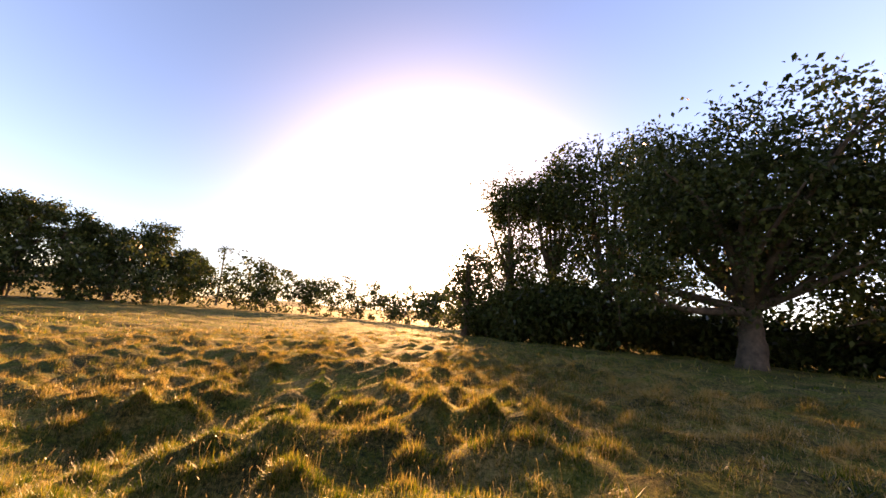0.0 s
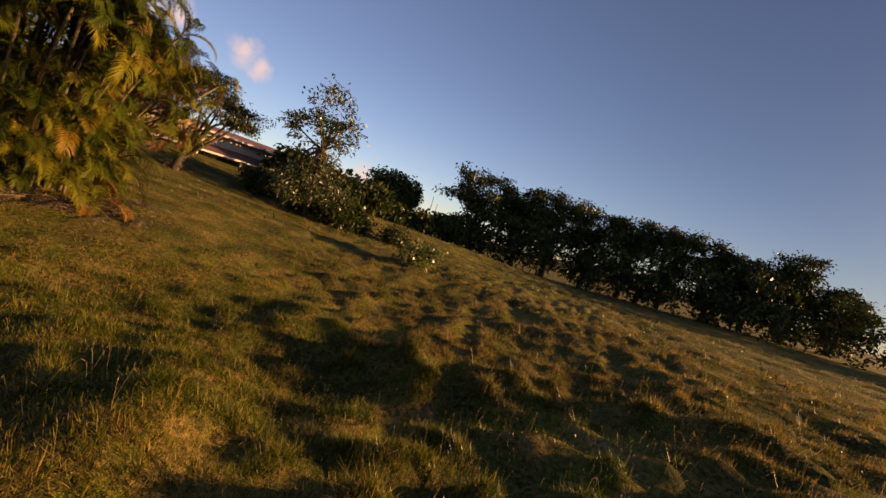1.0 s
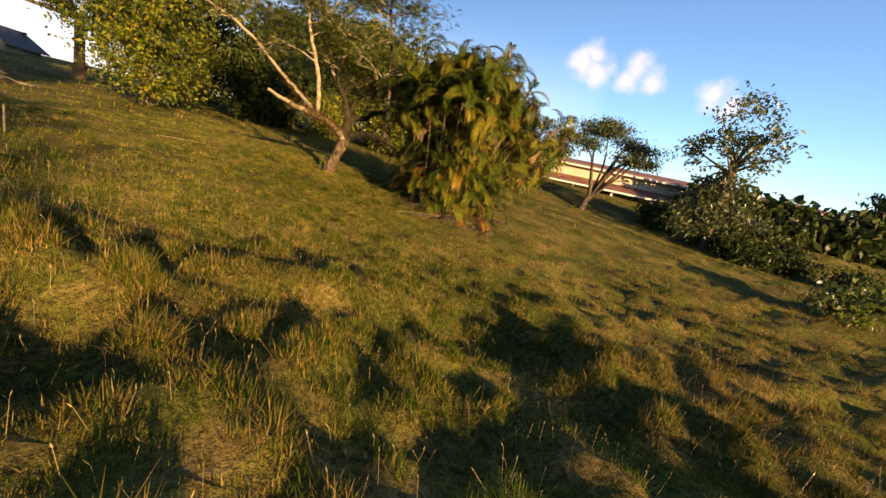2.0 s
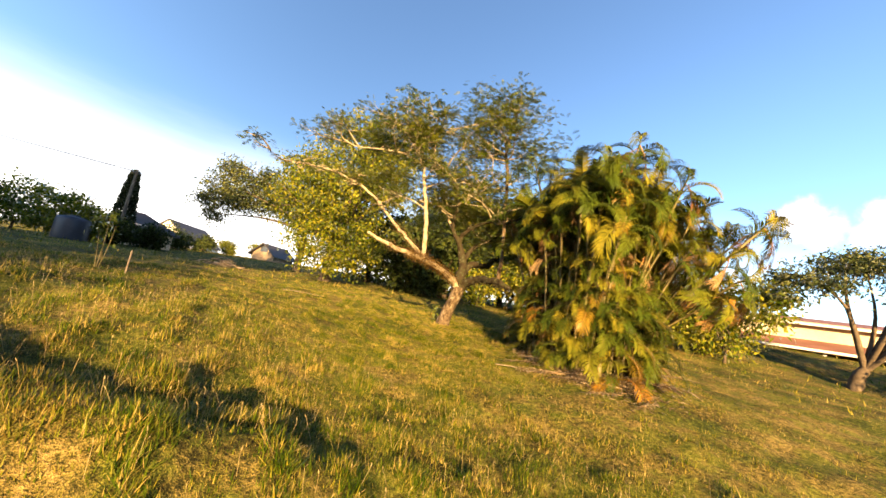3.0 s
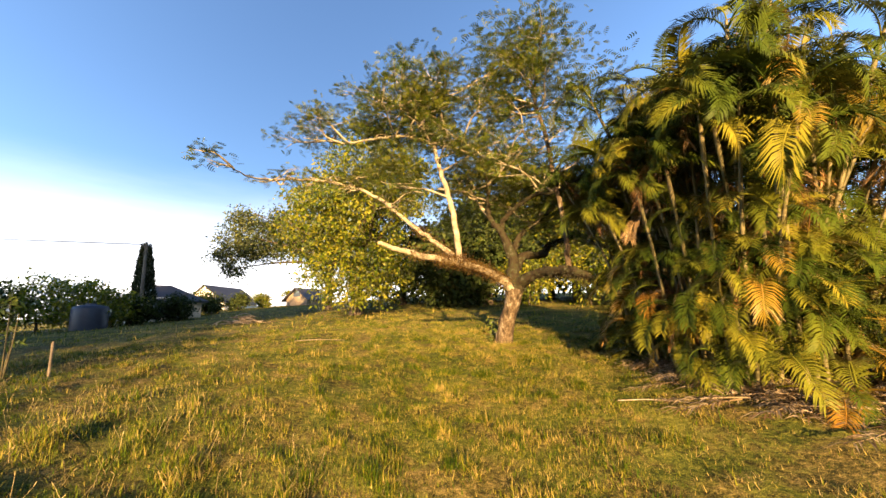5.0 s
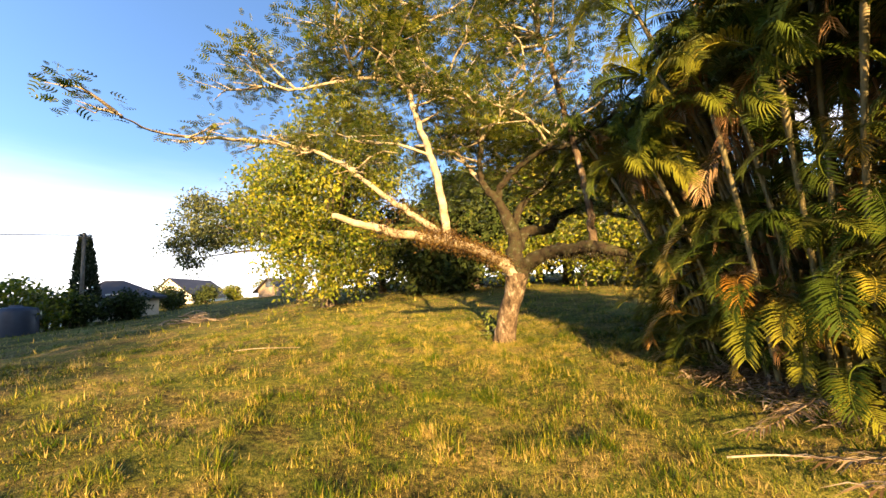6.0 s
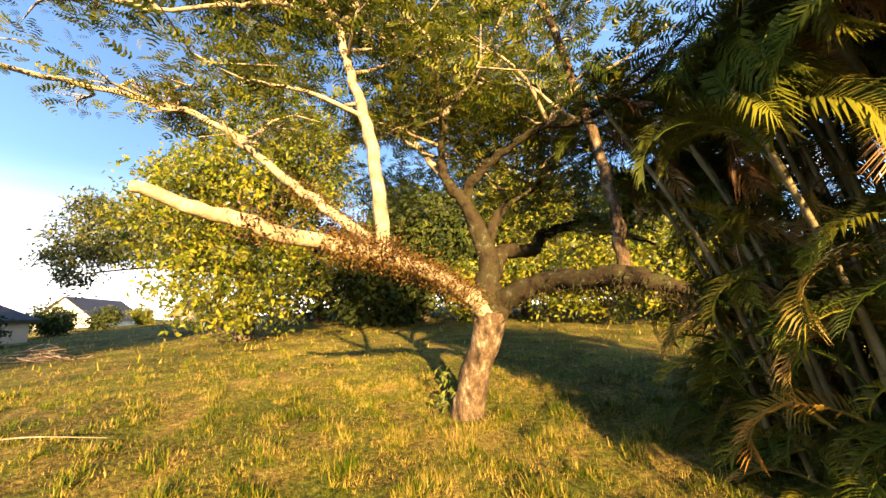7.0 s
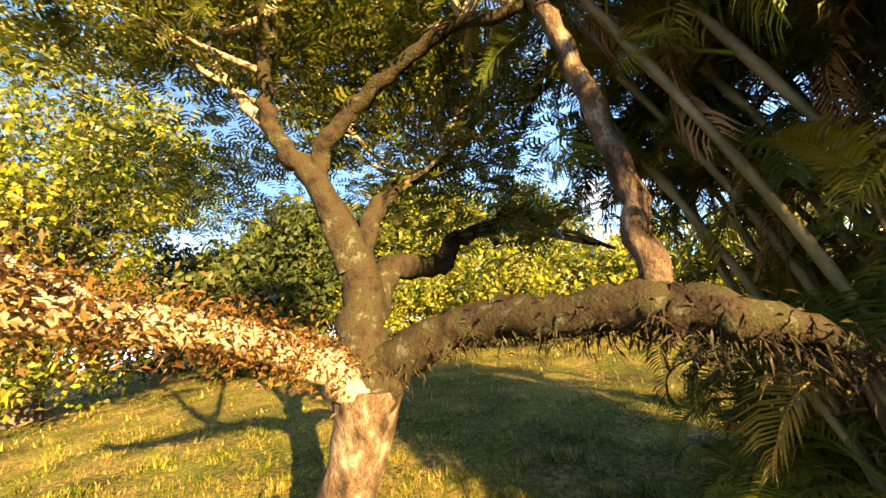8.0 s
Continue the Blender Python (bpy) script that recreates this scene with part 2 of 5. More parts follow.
M_STEM = solid("ringed_palm_stem", ((0.3, (0.056, 0.052, 0.016)), (0.5, (0.128, 0.104, 0.04)), (0.75, (0.232, 0.184, 0.088))), 4.0, 0.35, 0.6, 0.3, 0.35)
M_LITTER = leafy("fallen_leaf_litter", ((0.25, (0.075, 0.045, 0.0225)), (0.5, (0.158, 0.105, 0.0562)), (0.8, (0.315, 0.247, 0.165))), 2.0, 0.15, 0.15, 0.8)
M_WOOD = solid("weathered_stick", ((0.3, (0.152, 0.104, 0.064)), (0.7, (0.368, 0.304, 0.224))), 9.0, 0.4, 0.85, 0.5, 0.2)
M_SHRUB = leafy("young_leaf", ((0.25, (0.07, 0.112, 0.0175)), (0.7, (0.182, 0.21, 0.042))), 3.0, 0.5, 0.15, 0.5)
M_WALL = solid("white_painted_wall", ((0.3, (0.527, 0.51, 0.476)), (0.7, (0.663, 0.654, 0.629))), 0.8, 0.12, 0.8, 0.1, 0.3)
M_CREAM = solid("cream_painted_wall", ((0.3, (0.4, 0.344, 0.256)), (0.7, (0.504, 0.44, 0.336))), 0.8, 0.15, 0.8, 0.1, 0.3)
M_ROOF = solid("dark_metal_roof", ((0.3, (0.022, 0.021, 0.024)), (0.7, (0.045, 0.042, 0.045))), 1.5, 0.2, 0.5, 0.1, 0.4)
M_RED = solid("rusty_red_roof", ((0.3, (0.16, 0.06, 0.04)), (0.7, (0.264, 0.12, 0.08))), 1.2, 0.3, 0.7, 0.1, 0.3)
M_GLASS = solid("dark_window_glass", ((0.3, (0.015, 0.018, 0.022)), (0.7, (0.035, 0.04, 0.05))), 1.0, 0.0, 0.08, 0.0, 0.6)
M_POLE = solid("grey_timber_pole", ((0.3, (0.096, 0.08, 0.064)), (0.7, (0.2, 0.176, 0.144))), 3.0, 0.4, 0.85, 0.4, 0.2)
M_WIRE = solid("black_wire", ((0.3, (0.02, 0.02, 0.02)), (0.7, (0.04, 0.04, 0.04))), 3.0, 0.0, 0.5)
M_TANK = solid("dark_blue_plastic", ((0.3, (0.018, 0.022, 0.035)), (0.7, (0.035, 0.042, 0.065))), 2.0, 0.2, 0.45, 0.1, 0.4)
M_HILL = solid("wooded_hill", ((0.35, (0.045, 0.065, 0.035)), (0.6, (0.09, 0.105, 0.06))), 0.02, 0.4, 0.95, 0.0, 0.1, own=False)


# ---- helpers for shapes ----
RNG = np.random.default_rng(7)


def reseed(n):
    """Start a fresh run of chance, so that each group of things keeps its shape."""
    global RNG
    RNG = np.random.default_rng(n)


class Shape:
    """Collects vertices and faces, and becomes one mesh."""

    def __init__(self):
        self.v, self.f, self.n = [], [], 0

    def add(self, verts, faces):
        verts = np.asarray(verts, float).reshape(-1, 3)
        faces = np.asarray(faces, int)
        self.v.append(verts)
        self.f.append(faces + self.n)
        self.n += len(verts)
        return self

    def mesh(self, name, mat, smooth=True):
        me = bpy.data.meshes.new(name)
        v = np.concatenate(self.v)
        sizes = np.concatenate([np.full(len(f), f.shape[1]) for f in self.f])
        loops = np.concatenate([f.ravel() for f in self.f])
        me.vertices.add(len(v))
        me.vertices.foreach_set("co", v.astype(np.float32).ravel())
        me.loops.add(len(loops))
        me.loops.foreach_set("vertex_index", loops.astype(np.int32))
        me.polygons.add(len(sizes))
        me.polygons.foreach_set("loop_start", np.concatenate([[0], np.cumsum(sizes)[:-1]]).astype(np.int32))
        me.update(calc_edges=True)
        me.polygons.foreach_set("use_smooth", np.full(len(sizes), smooth))
        me.materials.append(mat)
        me.validate()
        return me


def thing(name, place, label, category, group="", kind=""):
    ob = new(name)
    ob.empty_display_size = 0.2
    ob.location = place
    return tagged(ob, label, category, group, kind)


def part(name, shape, mat, parent, label="", smooth=True):
    """One mesh object under a thing or part. The shape is in the parent's own coordinates."""
    me = shape if isinstance(shape, bpy.types.Mesh) else shape.mesh(name, mat, smooth)
    ob = new(name, me)
    ob.parent = parent
    if label:
        ob["label"] = label
    return ob


def smooth_path(points, steps=6):
    """A Catmull-Rom curve through the points."""
    p = np.asarray(points, float)
    p = np.vstack([2 * p[0] - p[1], p, 2 * p[-1] - p[-2]])
    out = []
    for i in range(1, len(p) - 2):
        for s in np.linspace(0, 1, steps, endpoint=False):
            a, b, c, d = p[i - 1 : i + 3]
            out.append(0.5 * (2 * b + (c - a) * s + (2 * a - 5 * b + 4 * c - d) * s**2 + (3 * b - a - 3 * c + d) * s**3))
    out.append(p[-2])
    return np.array(out)


def tube(shape, path, radii, sides=8, rough=0.0, cap=True):
    path = np.asarray(path, float)
    n = len(path)
    r = np.interp(np.linspace(0, 1, n), np.linspace(0, 1, len(radii)), radii)
    t = np.gradient(path, axis=0)
    t /= np.linalg.norm(t, axis=1)[:, None] + 1e-9
    ref = np.array([0.0, 0.0, 1.0]) if abs(t[:, 2]).mean() < 0.8 else np.array([1.0, 0.0, 0.0])
    u = np.cross(t, ref)
    u /= np.linalg.norm(u, axis=1)[:, None] + 1e-9
    w = np.cross(t, u)
    a = np.linspace(0, 2 * np.pi, sides, endpoint=False)
    rr = r[:, None] * (1 + rough * RNG.normal(size=(n, sides)))
    v = path[:, None] + rr[..., None] * (np.cos(a)[None, :, None] * u[:, None] + np.sin(a)[None, :, None] * w[:, None])
    i = np.arange(n - 1)[:, None] * sides
    j = np.arange(sides)[None]
    k = (j + 1) % sides
    f = np.stack([i + j, i + k, i + sides + k, i + sides + j], -1).reshape(-1, 4)
    base = shape.n
    shape.add(v.reshape(-1, 3), f)
    if cap:
        shape.add(np.vstack([v[-1], path[-1]]), [[m, (m + 1) % sides, sides] for m in range(sides)])
    return shape


def unit(v):
    return v / (np.linalg.norm(v, axis=-1, keepdims=True) + 1e-9)


def leaves(shape, centres, length, width, up=0.5, ways=None, fold=0.0):
    """Single leaves: pointed blades of four corners with a bent middle."""
    n = len(centres)
    a = unit(RNG.normal(size=(n, 3)) if ways is None else ways)
    nrm = unit(RNG.normal(size=(n, 3)) + np.array([0, 0, up]))
    side = unit(np.cross(a, nrm))
    ln = length * (0.6 + 0.8 * RNG.random((n, 1)))
    wd = width * (0.6 + 0.8 * RNG.random((n, 1)))
    tip = centres + a * ln - np.array([0, 0, 1]) * ln * 0.15
    mid = centres + a * ln * 0.45 + np.array([0, 0, 1]) * ln * 0.05
    v = np.stack([centres, mid + side * wd / 2, tip, mid - side * wd / 2], 1).reshape(-1, 3)
    f = np.arange(4 * n).reshape(-1, 4)
    return shape.add(v, f)


def box(shape, lo, hi):
    x0, y0, z0 = lo
    x1, y1, z1 = hi
    v = [(x0, y0, z0), (x1, y0, z0), (x1, y1, z0), (x0, y1, z0), (x0, y0, z1), (x1, y0, z1), (x1, y1, z1), (x0, y1, z1)]
    return shape.add(v, [(0, 3, 2, 1), (4, 5, 6, 7), (0, 1, 5, 4), (1, 2, 6, 5), (2, 3, 7, 6), (3, 0, 4, 7)])


# ---- ground ----
_k = RNG.normal(size=(46, 2))
_k = unit(_k) * (2 * np.pi / RNG.uniform(1.1, 4.6, (46, 1)))
_ph = RNG.uniform(0, 2 * np.pi, 46)


_k2 = unit(RNG.normal(size=(30, 2))) * (2 * np.pi / RNG.uniform(0.45, 1.1, (30, 1)))
_ph2 = RNG.uniform(0, 2 * np.pi, 30)


def tufts(x, y):
    """Single tussocks, half a metre apart, about -1 to 1."""
    return sum(np.sin(k[0] * x + k[1] * y + p) for k, p in zip(_k2, _ph2)) / 5.0


def lumps(x, y):
    """Tussocky lumps of the rough grass, about -1 to 1."""
    x, y = np.asarray(x, float), np.asarray(y, float)
    s = sum(np.sin(k[0] * x + k[1] * y + p) for k, p in zip(_k, _ph)) / 5.0
    return np.clip(s, -1.6, 1.6)


GC = (0.18257, -0.04064, 0.03696, -0.00079, -0.00113, 0.00162, -0.6215, -0.50)


def base_height(x, y):
    x, y = np.asarray(x, float), np.asarray(y, float)
    u, v = 30 * np.tanh(x / 30), 30 * np.tanh(y / 30)
    z = GC[0] + GC[1] * u + GC[2] * v + GC[3] * u * u + GC[4] * u * v + GC[5] * v * v
    z += GC[6] * np.exp(-((x - 3) ** 2 + (y + 4) ** 2) / 20) + GC[7] * np.exp(-((x - 4.4) ** 2 + (y + 9.6) ** 2) / 9)
    # the palms stand on a slight rise, with a hollow below it
    z += 0.45 * np.exp(-((x - 4.6) ** 2 + (y + 2.6) ** 2) / 8)
    z -= 0.65 * np.exp(-((x - 10.3) ** 2 + (y + 7.2) ** 2) / 30)
    # hummocks of the rough ground
    for bx, by, ht, along in ((2.9, -11.2, 0.2, 0.8), (2.7, -9.2, 0.26, 1.0), (1.3, -10.7, 0.15, 1.0), (5.9, -9.6, 0.22, 0.9)):
        u, v = 0.824 * (x - bx) + 0.566 * (y - by), -0.566 * (x - bx) + 0.824 * (y - by)
        z = z + ht * np.exp(-((u / along) ** 2) - (v / 0.5) ** 2)
    # bank up to the long building
    soft = lambda q: 1 / (1 + np.exp(np.clip(-q, -50, 50)))
    z += 1.5 * soft((0.42 * x + 0.9 * y - 14.8) / 1.6) * soft((x - 5) / 2.5) * soft((48 - x) / 5)
    return z


def roughness(x, y):
    """How tussocky the grass is: rough field towards the sun, mown lawn by the tree."""
    d = 0.62 * (x - 3) - 0.78 * (y + 7.0)
    near = 0.03 * np.exp(-(((x - 2.6) / 4.0) ** 2 + ((y + 9.6) / 2.6) ** 2))
    return 0.048 + near + 0.085 / (1 + np.exp(np.clip(-(d - 1.2) / 1.1, -50, 50)))


def height(x, y):
    return base_height(x, y) + roughness(x, y) * (0.55 * lumps(x, y) + 0.62 * np.maximum(tufts(x, y), -0.35)) * np.exp(-((np.hypot(x - 4, y + 8) / 60) ** 2))


def h(x, y):
    return float(height(x, y))


def make_ground():
    s = Shape()
    c = np.sinh(np.linspace(-1, 1, 325) * 7.6) / math.sinh(7.6) * 2600
    # finer in the middle
    c = np.where(np.abs(c) < 1e-9, 0, c)
    gx, gy = np.meshgrid(c + 5, c - 8, indexing="ij")
    gz = height(gx, gy)
    n = len(c)
    i, j = np.meshgrid(np.arange(n - 1), np.arange(n - 1), indexing="ij")
    a = (i * n + j).ravel()
    s.add(np.stack([gx, gy, gz], -1).reshape(-1, 3), np.stack([a, a + n, a + n + 1, a + 1], -1))
    ob = new("ground", s.mesh("ground", M_EARTH))
    tagged(ob, "rolling ground of earth and dry thatch under the grass", "ground", kind="structure")


make_ground()


def grass_patch(name, label, mat, pts, length, width, lean=0.55, tuft=0.6, ways=None, tall=1.0):
    """Blades of grass with a bend, rooted at pts."""
    n = len(pts)
    z = height(pts[:, 0], pts[:, 1])
    root = np.column_stack([pts, z - 0.015])
    a = RNG.uniform(0, 2 * np.pi, n) if ways is None else ways + RNG.normal(size=n) * 0.5
    ln = tall * length * (0.45 + 0.95 * RNG.random(n) ** 1.4) * (0.55 + tuft * np.clip(tufts(pts[:, 0], pts[:, 1]), 0, 1.6))
    ln = np.maximum(ln, 0.025)
    le = np.abs(RNG.normal(0, lean, n)) + 0.12
    d = np.stack([np.cos(a), np.sin(a), 0 * a], -1)
    side = np.stack([-np.sin(a + 0.6 * RNG.normal(size=n)), np.cos(a), 0 * a], -1) * (width * (0.6 + 0.8 * RNG.random(n)))[:, None] / 2
    up = np.array([0, 0, 1.0])
    tip = root + unit(up * 1.0 + d * le[:, None]) * ln[:, None]
    v = np.stack([root - side, root + side, tip], 1)
    s = Shape()
    s.add(v.reshape(-1, 3), np.arange(3 * n).reshape(-1, 3))
    ob = new(name, s.mesh(name, mat))
    return tagged(ob, label, "grass", kind="stuff")


def tuft_points(c, per, size):
    """Roots of grass in tufts, with bare gaps between them: places, the way each blade leans out of its tuft, the tuft's height."""
    n = len(c)
    off = RNG.normal(size=(n * per, 2)) * np.repeat(size * (0.5 + RNG.random(n)), per)[:, None]
    return np.repeat(c, per, 0) + off, np.arctan2(off[:, 1], off[:, 0]), np.repeat(0.55 + 0.9 * RNG.random(n), per)


def scatter(n, x0, x1, y0, y1):
    return np.column_stack([RNG.uniform(x0, x1, n), RNG.uniform(y0, y1, n)])


def keep(pts, chance):
    return pts[RNG.random(len(pts)) < chance]


def bare(pts):
    """How much grass stands at a place: thin on the worn patches and under the palms."""
    x, y = pts[:, 0], pts[:, 1]
    c = np.ones(len(pts))
    for bx, by, br in ((1.99, -5.75, 0.35), (-4.2, -4.0, 0.6), (-2.9, -3.1, 0.4), (-0.5, -4.6, 0.4), (3.6, -4.9, 0.6), (-2.3, -4.4, 0.45), (-4.7, -2.0, 0.5), (0.9, -3.6, 0.3)):
        c *= 1 - 0.85 * np.exp(-(((x - bx) ** 2 + (y - by) ** 2) / br**2) ** 1.5)
    for bx, by, br, most in ((4.0, -1.9, 1.2, 0.85), (4.9, -3.3, 1.1, 0.85), (3.3, -0.9, 1.0, 0.85), (4.3, -4.1, 1.0, 0.6), (5.7, -3.6, 0.9, 0.6)):
        c *= 1 - most * np.exp(-(((x - bx) ** 2 + (y - by) ** 2) / br**2) ** 1.5)
    return c * np.clip(1.0 + 0.2 * lumps(x * 1.3 + 5, y * 1.3 - 3), 0.25, 1)


STRIP = lambda p: np.abs(0.93 * (p[:, 0] - 4.4) + 0.366 * (p[:, 1] + 11.0))
SLOPE = lambda p: 0.62 * (p[:, 0] - 3) - 0.78 * (p[:, 1] + 7.0)
# fine grass along the strip between the field and the tree
n = 42000
c = np.array([4.4, -11.0]) + RNG.random((n, 1)) * np.array([-4.8, 12.2]) + RNG.normal(size=(n, 1)) * np.array([1.55, 0.6]) + RNG.normal(size=(n, 2)) * 0.3 + np.array([-0.5, 0])
p, way, tall = tuft_points(c, 11, 0.016)
ok = RNG.random(len(p)) < bare(p)
grass_patch("fine_grass", "fine short green grass in dense small tufts", M_GRASS, p[ok], 0.085, 0.0068, 1.6, 0.35, way[ok], tall[ok])
p, way, tall = tuft_points(scatter(32000, -7.0, 6.5, -11.0, 4.0), 9, 0.02)
ok = (RNG.random(len(p)) < bare(p)) & (SLOPE(p) < 4.5)
grass_patch("lawn_grass", "short green and straw-coloured lawn grass in small tufts", M_GRASS, p[ok], 0.095, 0.009, 1.6, 0.35, way[ok], tall[ok])
p, way, tall = tuft_points(scatter(15000, -14, 11, -11, 10), 11, 0.03)
ok = (RNG.random(len(p)) < bare(p)) & (STRIP(p) > 2.4)
grass_patch("rough_grass", "grass tufts standing in the lawn", M_GRASS, p[ok], 0.09, 0.009, 2.0, 0.4, way[ok], tall[ok])
p, way, tall = tuft_points(scatter(20000, -2, 18, -22, -3), 11, 0.035)
ok = (SLOPE(p) > 1.2) & (STRIP(p) > 1.6) & ((np.abs(p[:, 0] - 3.5) > 2.5) | (p[:, 1] < -12.5))
grass_patch("field_grass", "long dry tussocky field grass", M_FIELD, p[ok], 0.10, 0.0075, 0.6, 0.7, way[ok], tall[ok])
p, way, tall = tuft_points(scatter(26000, -4.0, 8.5, -17.0, -8.5), 11, 0.025)
ok = (SLOPE(p) > 0.0) & (STRIP(p) > 1.2)
grass_patch("meadow_grass", "golden and green grass tufts on the hummocks", M_FIELD, p[ok], 0.10, 0.007, 1.3, 0.5, way[ok], tall[ok])
p = scatter(65000, -45, 45, -42, 32)
p = p[np.hypot((p[:, 0] - 3) / 1.15, p[:, 1] + 8.5) > 11.5]
grass_patch("distant_grass", "dry grass farther off on the slope", M_GRASS, p, 0.17, 0.034, 0.7)
# leafy green clumps and flattened straw in the lawn
spots = scatter(1500, -7.0, 4.2, -8.0, 2.5)
p, way, tall = tuft_points(spots, 55, 0.085)
ok = RNG.random(len(p)) < bare(p)
grass_patch("lawn_clumps", "dark green leafy clumps in the lawn", M_LUSH, p[ok], 0.085, 0.011, 1.2, 0.4, way[ok], tall[ok])
spots = keep(scatter(620, -7.0, 4.6, -8.0, 3.0), 0.9)
p, way, tall = tuft_points(spots, 60, 0.11)
grass_patch("straw", "flattened pale straw lying in the lawn", M_STRAW, p, 0.085, 0.006, 4.0, 0.2)
# tall tussocks in the rough part of the field
spots = scatter(230, -3.0, 9.0, -15.5, -10.0)
spots = spots[np.min(np.hypot(spots[:, None, 0] - np.array([4.6, 4.5, 4.1, 3.7, 4.0, 3.4]), spots[:, None, 1] - np.array([-11.6, -10.9, -10.2, -9.4, -12.8, -14.2])), 1) > 1.3]
p = np.repeat(spots, 260, 0) + RNG.normal(size=(len(spots) * 260, 2)) * np.repeat(RNG.uniform(0.08, 0.24, len(spots)), 260)[:, None]
grass_patch("tussock_grass", "tall dense tussocks of half-dry grass", M_FIELD, p, 0.09, 0.0055, 0.6, 0.25)
# lush tufts on the near slope, below the lawn
spots = scatter(750, -1.0, 6.5, -12.5, -6.0)
spots = spots[np.min(np.hypot(spots[:, None, 0] - np.array([4.8, 4.78, 4.62, 4.3, 3.85]), spots[:, None, 1] - np.array([-10.9, -10.5, -9.7, -9.1, -8.75])), 1) > 0.45]
p = np.repeat(spots, 110, 0) + RNG.normal(size=(len(spots) * 110, 2)) * np.repeat(RNG.uniform(0.05, 0.15, len(spots)), 110)[:, None]
grass_patch("tufted_grass", "lush green grass tufts on the near slope", M_LUSH, p, 0.115, 0.006, 0.9, 0.3)
q = scatter(4500, -3, 9, -16, -6)
q = q[(0.62 * (q[:, 0] - 3) - 0.78 * (q[:, 1] + 7.0)) > -3.5]
z = height(q[:, 0], q[:, 1])
s = Shape()
n = len(q)
hh = RNG.uniform(0.1, 0.2, n)
d = unit(RNG.normal(size=(n, 3)) * np.array([0.35, 0.35, 0]) + np.array([0, 0, 1.0]))
root = np.column_stack([q, z])
top = root + d * hh[:, None]
w = np.stack([np.cos(RNG.uniform(0, 6.28, n)), np.sin(RNG.uniform(0, 6.28, n)), np.zeros(n)], -1)
v = np.stack([root - w * 0.0009, root + w * 0.0009, top + w * 0.0008, top - w * 0.0008], 1)
s.add(v.reshape(-1, 3), np.arange(4 * n).reshape(-1, 4))
droop = unit(d + RNG.normal(size=(n, 3)) * 0.35)
e = top + droop * 0.035
v = np.stack([top, top * 0.5 + e * 0.5 + w * 0.003, e, top * 0.5 + e * 0.5 - w * 0.003], 1)
s.add(v.reshape(-1, 3), np.arange(4 * n).reshape(-1, 4))
tagged(new("grass_seed_heads", s.mesh("grass_seed_heads", M_SEED)), "pale seed heads nodding on thin stalks", "grass", kind="stuff")


# ---- trees ----
def ellipsoid_points(n, lobe, shell=0.55):
    """Points inside an ellipsoid lobe (cx, cy, cz, rx, ry, rz), mostly near its skin."""
    c, r = np.array(lobe[:3]), np.array(lobe[3:])
    d = unit(RNG.normal(size=(n, 3)))
    return c + d * r * (shell + (1 - shell) * RNG.random((n, 1)))


def clump_leaves(lobes, n_clumps, per, spread, length, width, up=0.6, shell=0.55, flat=0.7):
    """Foliage as many small clumps of leaves, spread over the lobes by their size."""
    s = Shape()
    vol = np.array([l[3] * l[4] + l[4] * l[5] + l[3] * l[5] for l in lobes])
    cnt = RNG.multinomial(n_clumps, vol / vol.sum())
    centres = np.vstack([ellipsoid_points(c, l, shell) for c, l in zip(cnt, lobes) if c])
    size = spread * (0.5 + RNG.random(len(centres)))
    pts = np.repeat(centres, per, 0) + np.clip(RNG.normal(size=(len(centres) * per, 3)), -1.7, 1.7) * np.repeat(size, per)[:, None] * np.array([1, 1, flat])
    leaves(s, pts, length, width, up)
    return s, centres


def limbs_to(shape, start, ends, r0, r1, bend=0.25, sides=5):
    for e in ends:
        e = np.asarray(e, float)
        a = np.asarray(start, float)
        m = a + (e - a) * 0.5 + RNG.normal(size=3) * np.linalg.norm(e - a) * bend * 0.4 + np.array([0, 0, 0.1]) * np.linalg.norm(e - a)
        tube(shape, smooth_path([a, m, e], 4), [r0, (r0 + r1) * 0.45, r1], sides, 0.05)


def tree(name, place, label, lobes, trunk_r, fork, mat, n_clumps, per, spread, length, width, bark=None, group="", n_limbs=14, shell=0.5, lean=(0, 0), category="tree"):
    """A tree: tapered trunk with limbs reaching into a crown of leaf clumps. Lobes are relative to the foot."""
    x, y = place
    ob = thing(name, (x, y, h(x, y) - 0.05), label, category, group)
    fol, centres = clump_leaves(lobes, n_clumps, per, spread, length, width, shell=shell)
    wood = Shape()
    top = np.array([lean[0], lean[1], fork])
    tube(wood, smooth_path([(0, 0, -0.2), (lean[0] * 0.3, lean[1] * 0.3, fork * 0.5), top], 5), [trunk_r * 1.35, trunk_r, trunk_r * 0.85], 9, 0.06)
    pick = centres[RNG.choice(len(centres), min(n_limbs, len(centres)), replace=False)]
    limbs_to(wood, top - np.array([0, 0, fork * 0.08]), pick, trunk_r * 0.55, trunk_r * 0.08)
    part("trunk", wood, bark or M_DARKBARK, ob)
    part("crown", fol, mat, ob)
    return ob


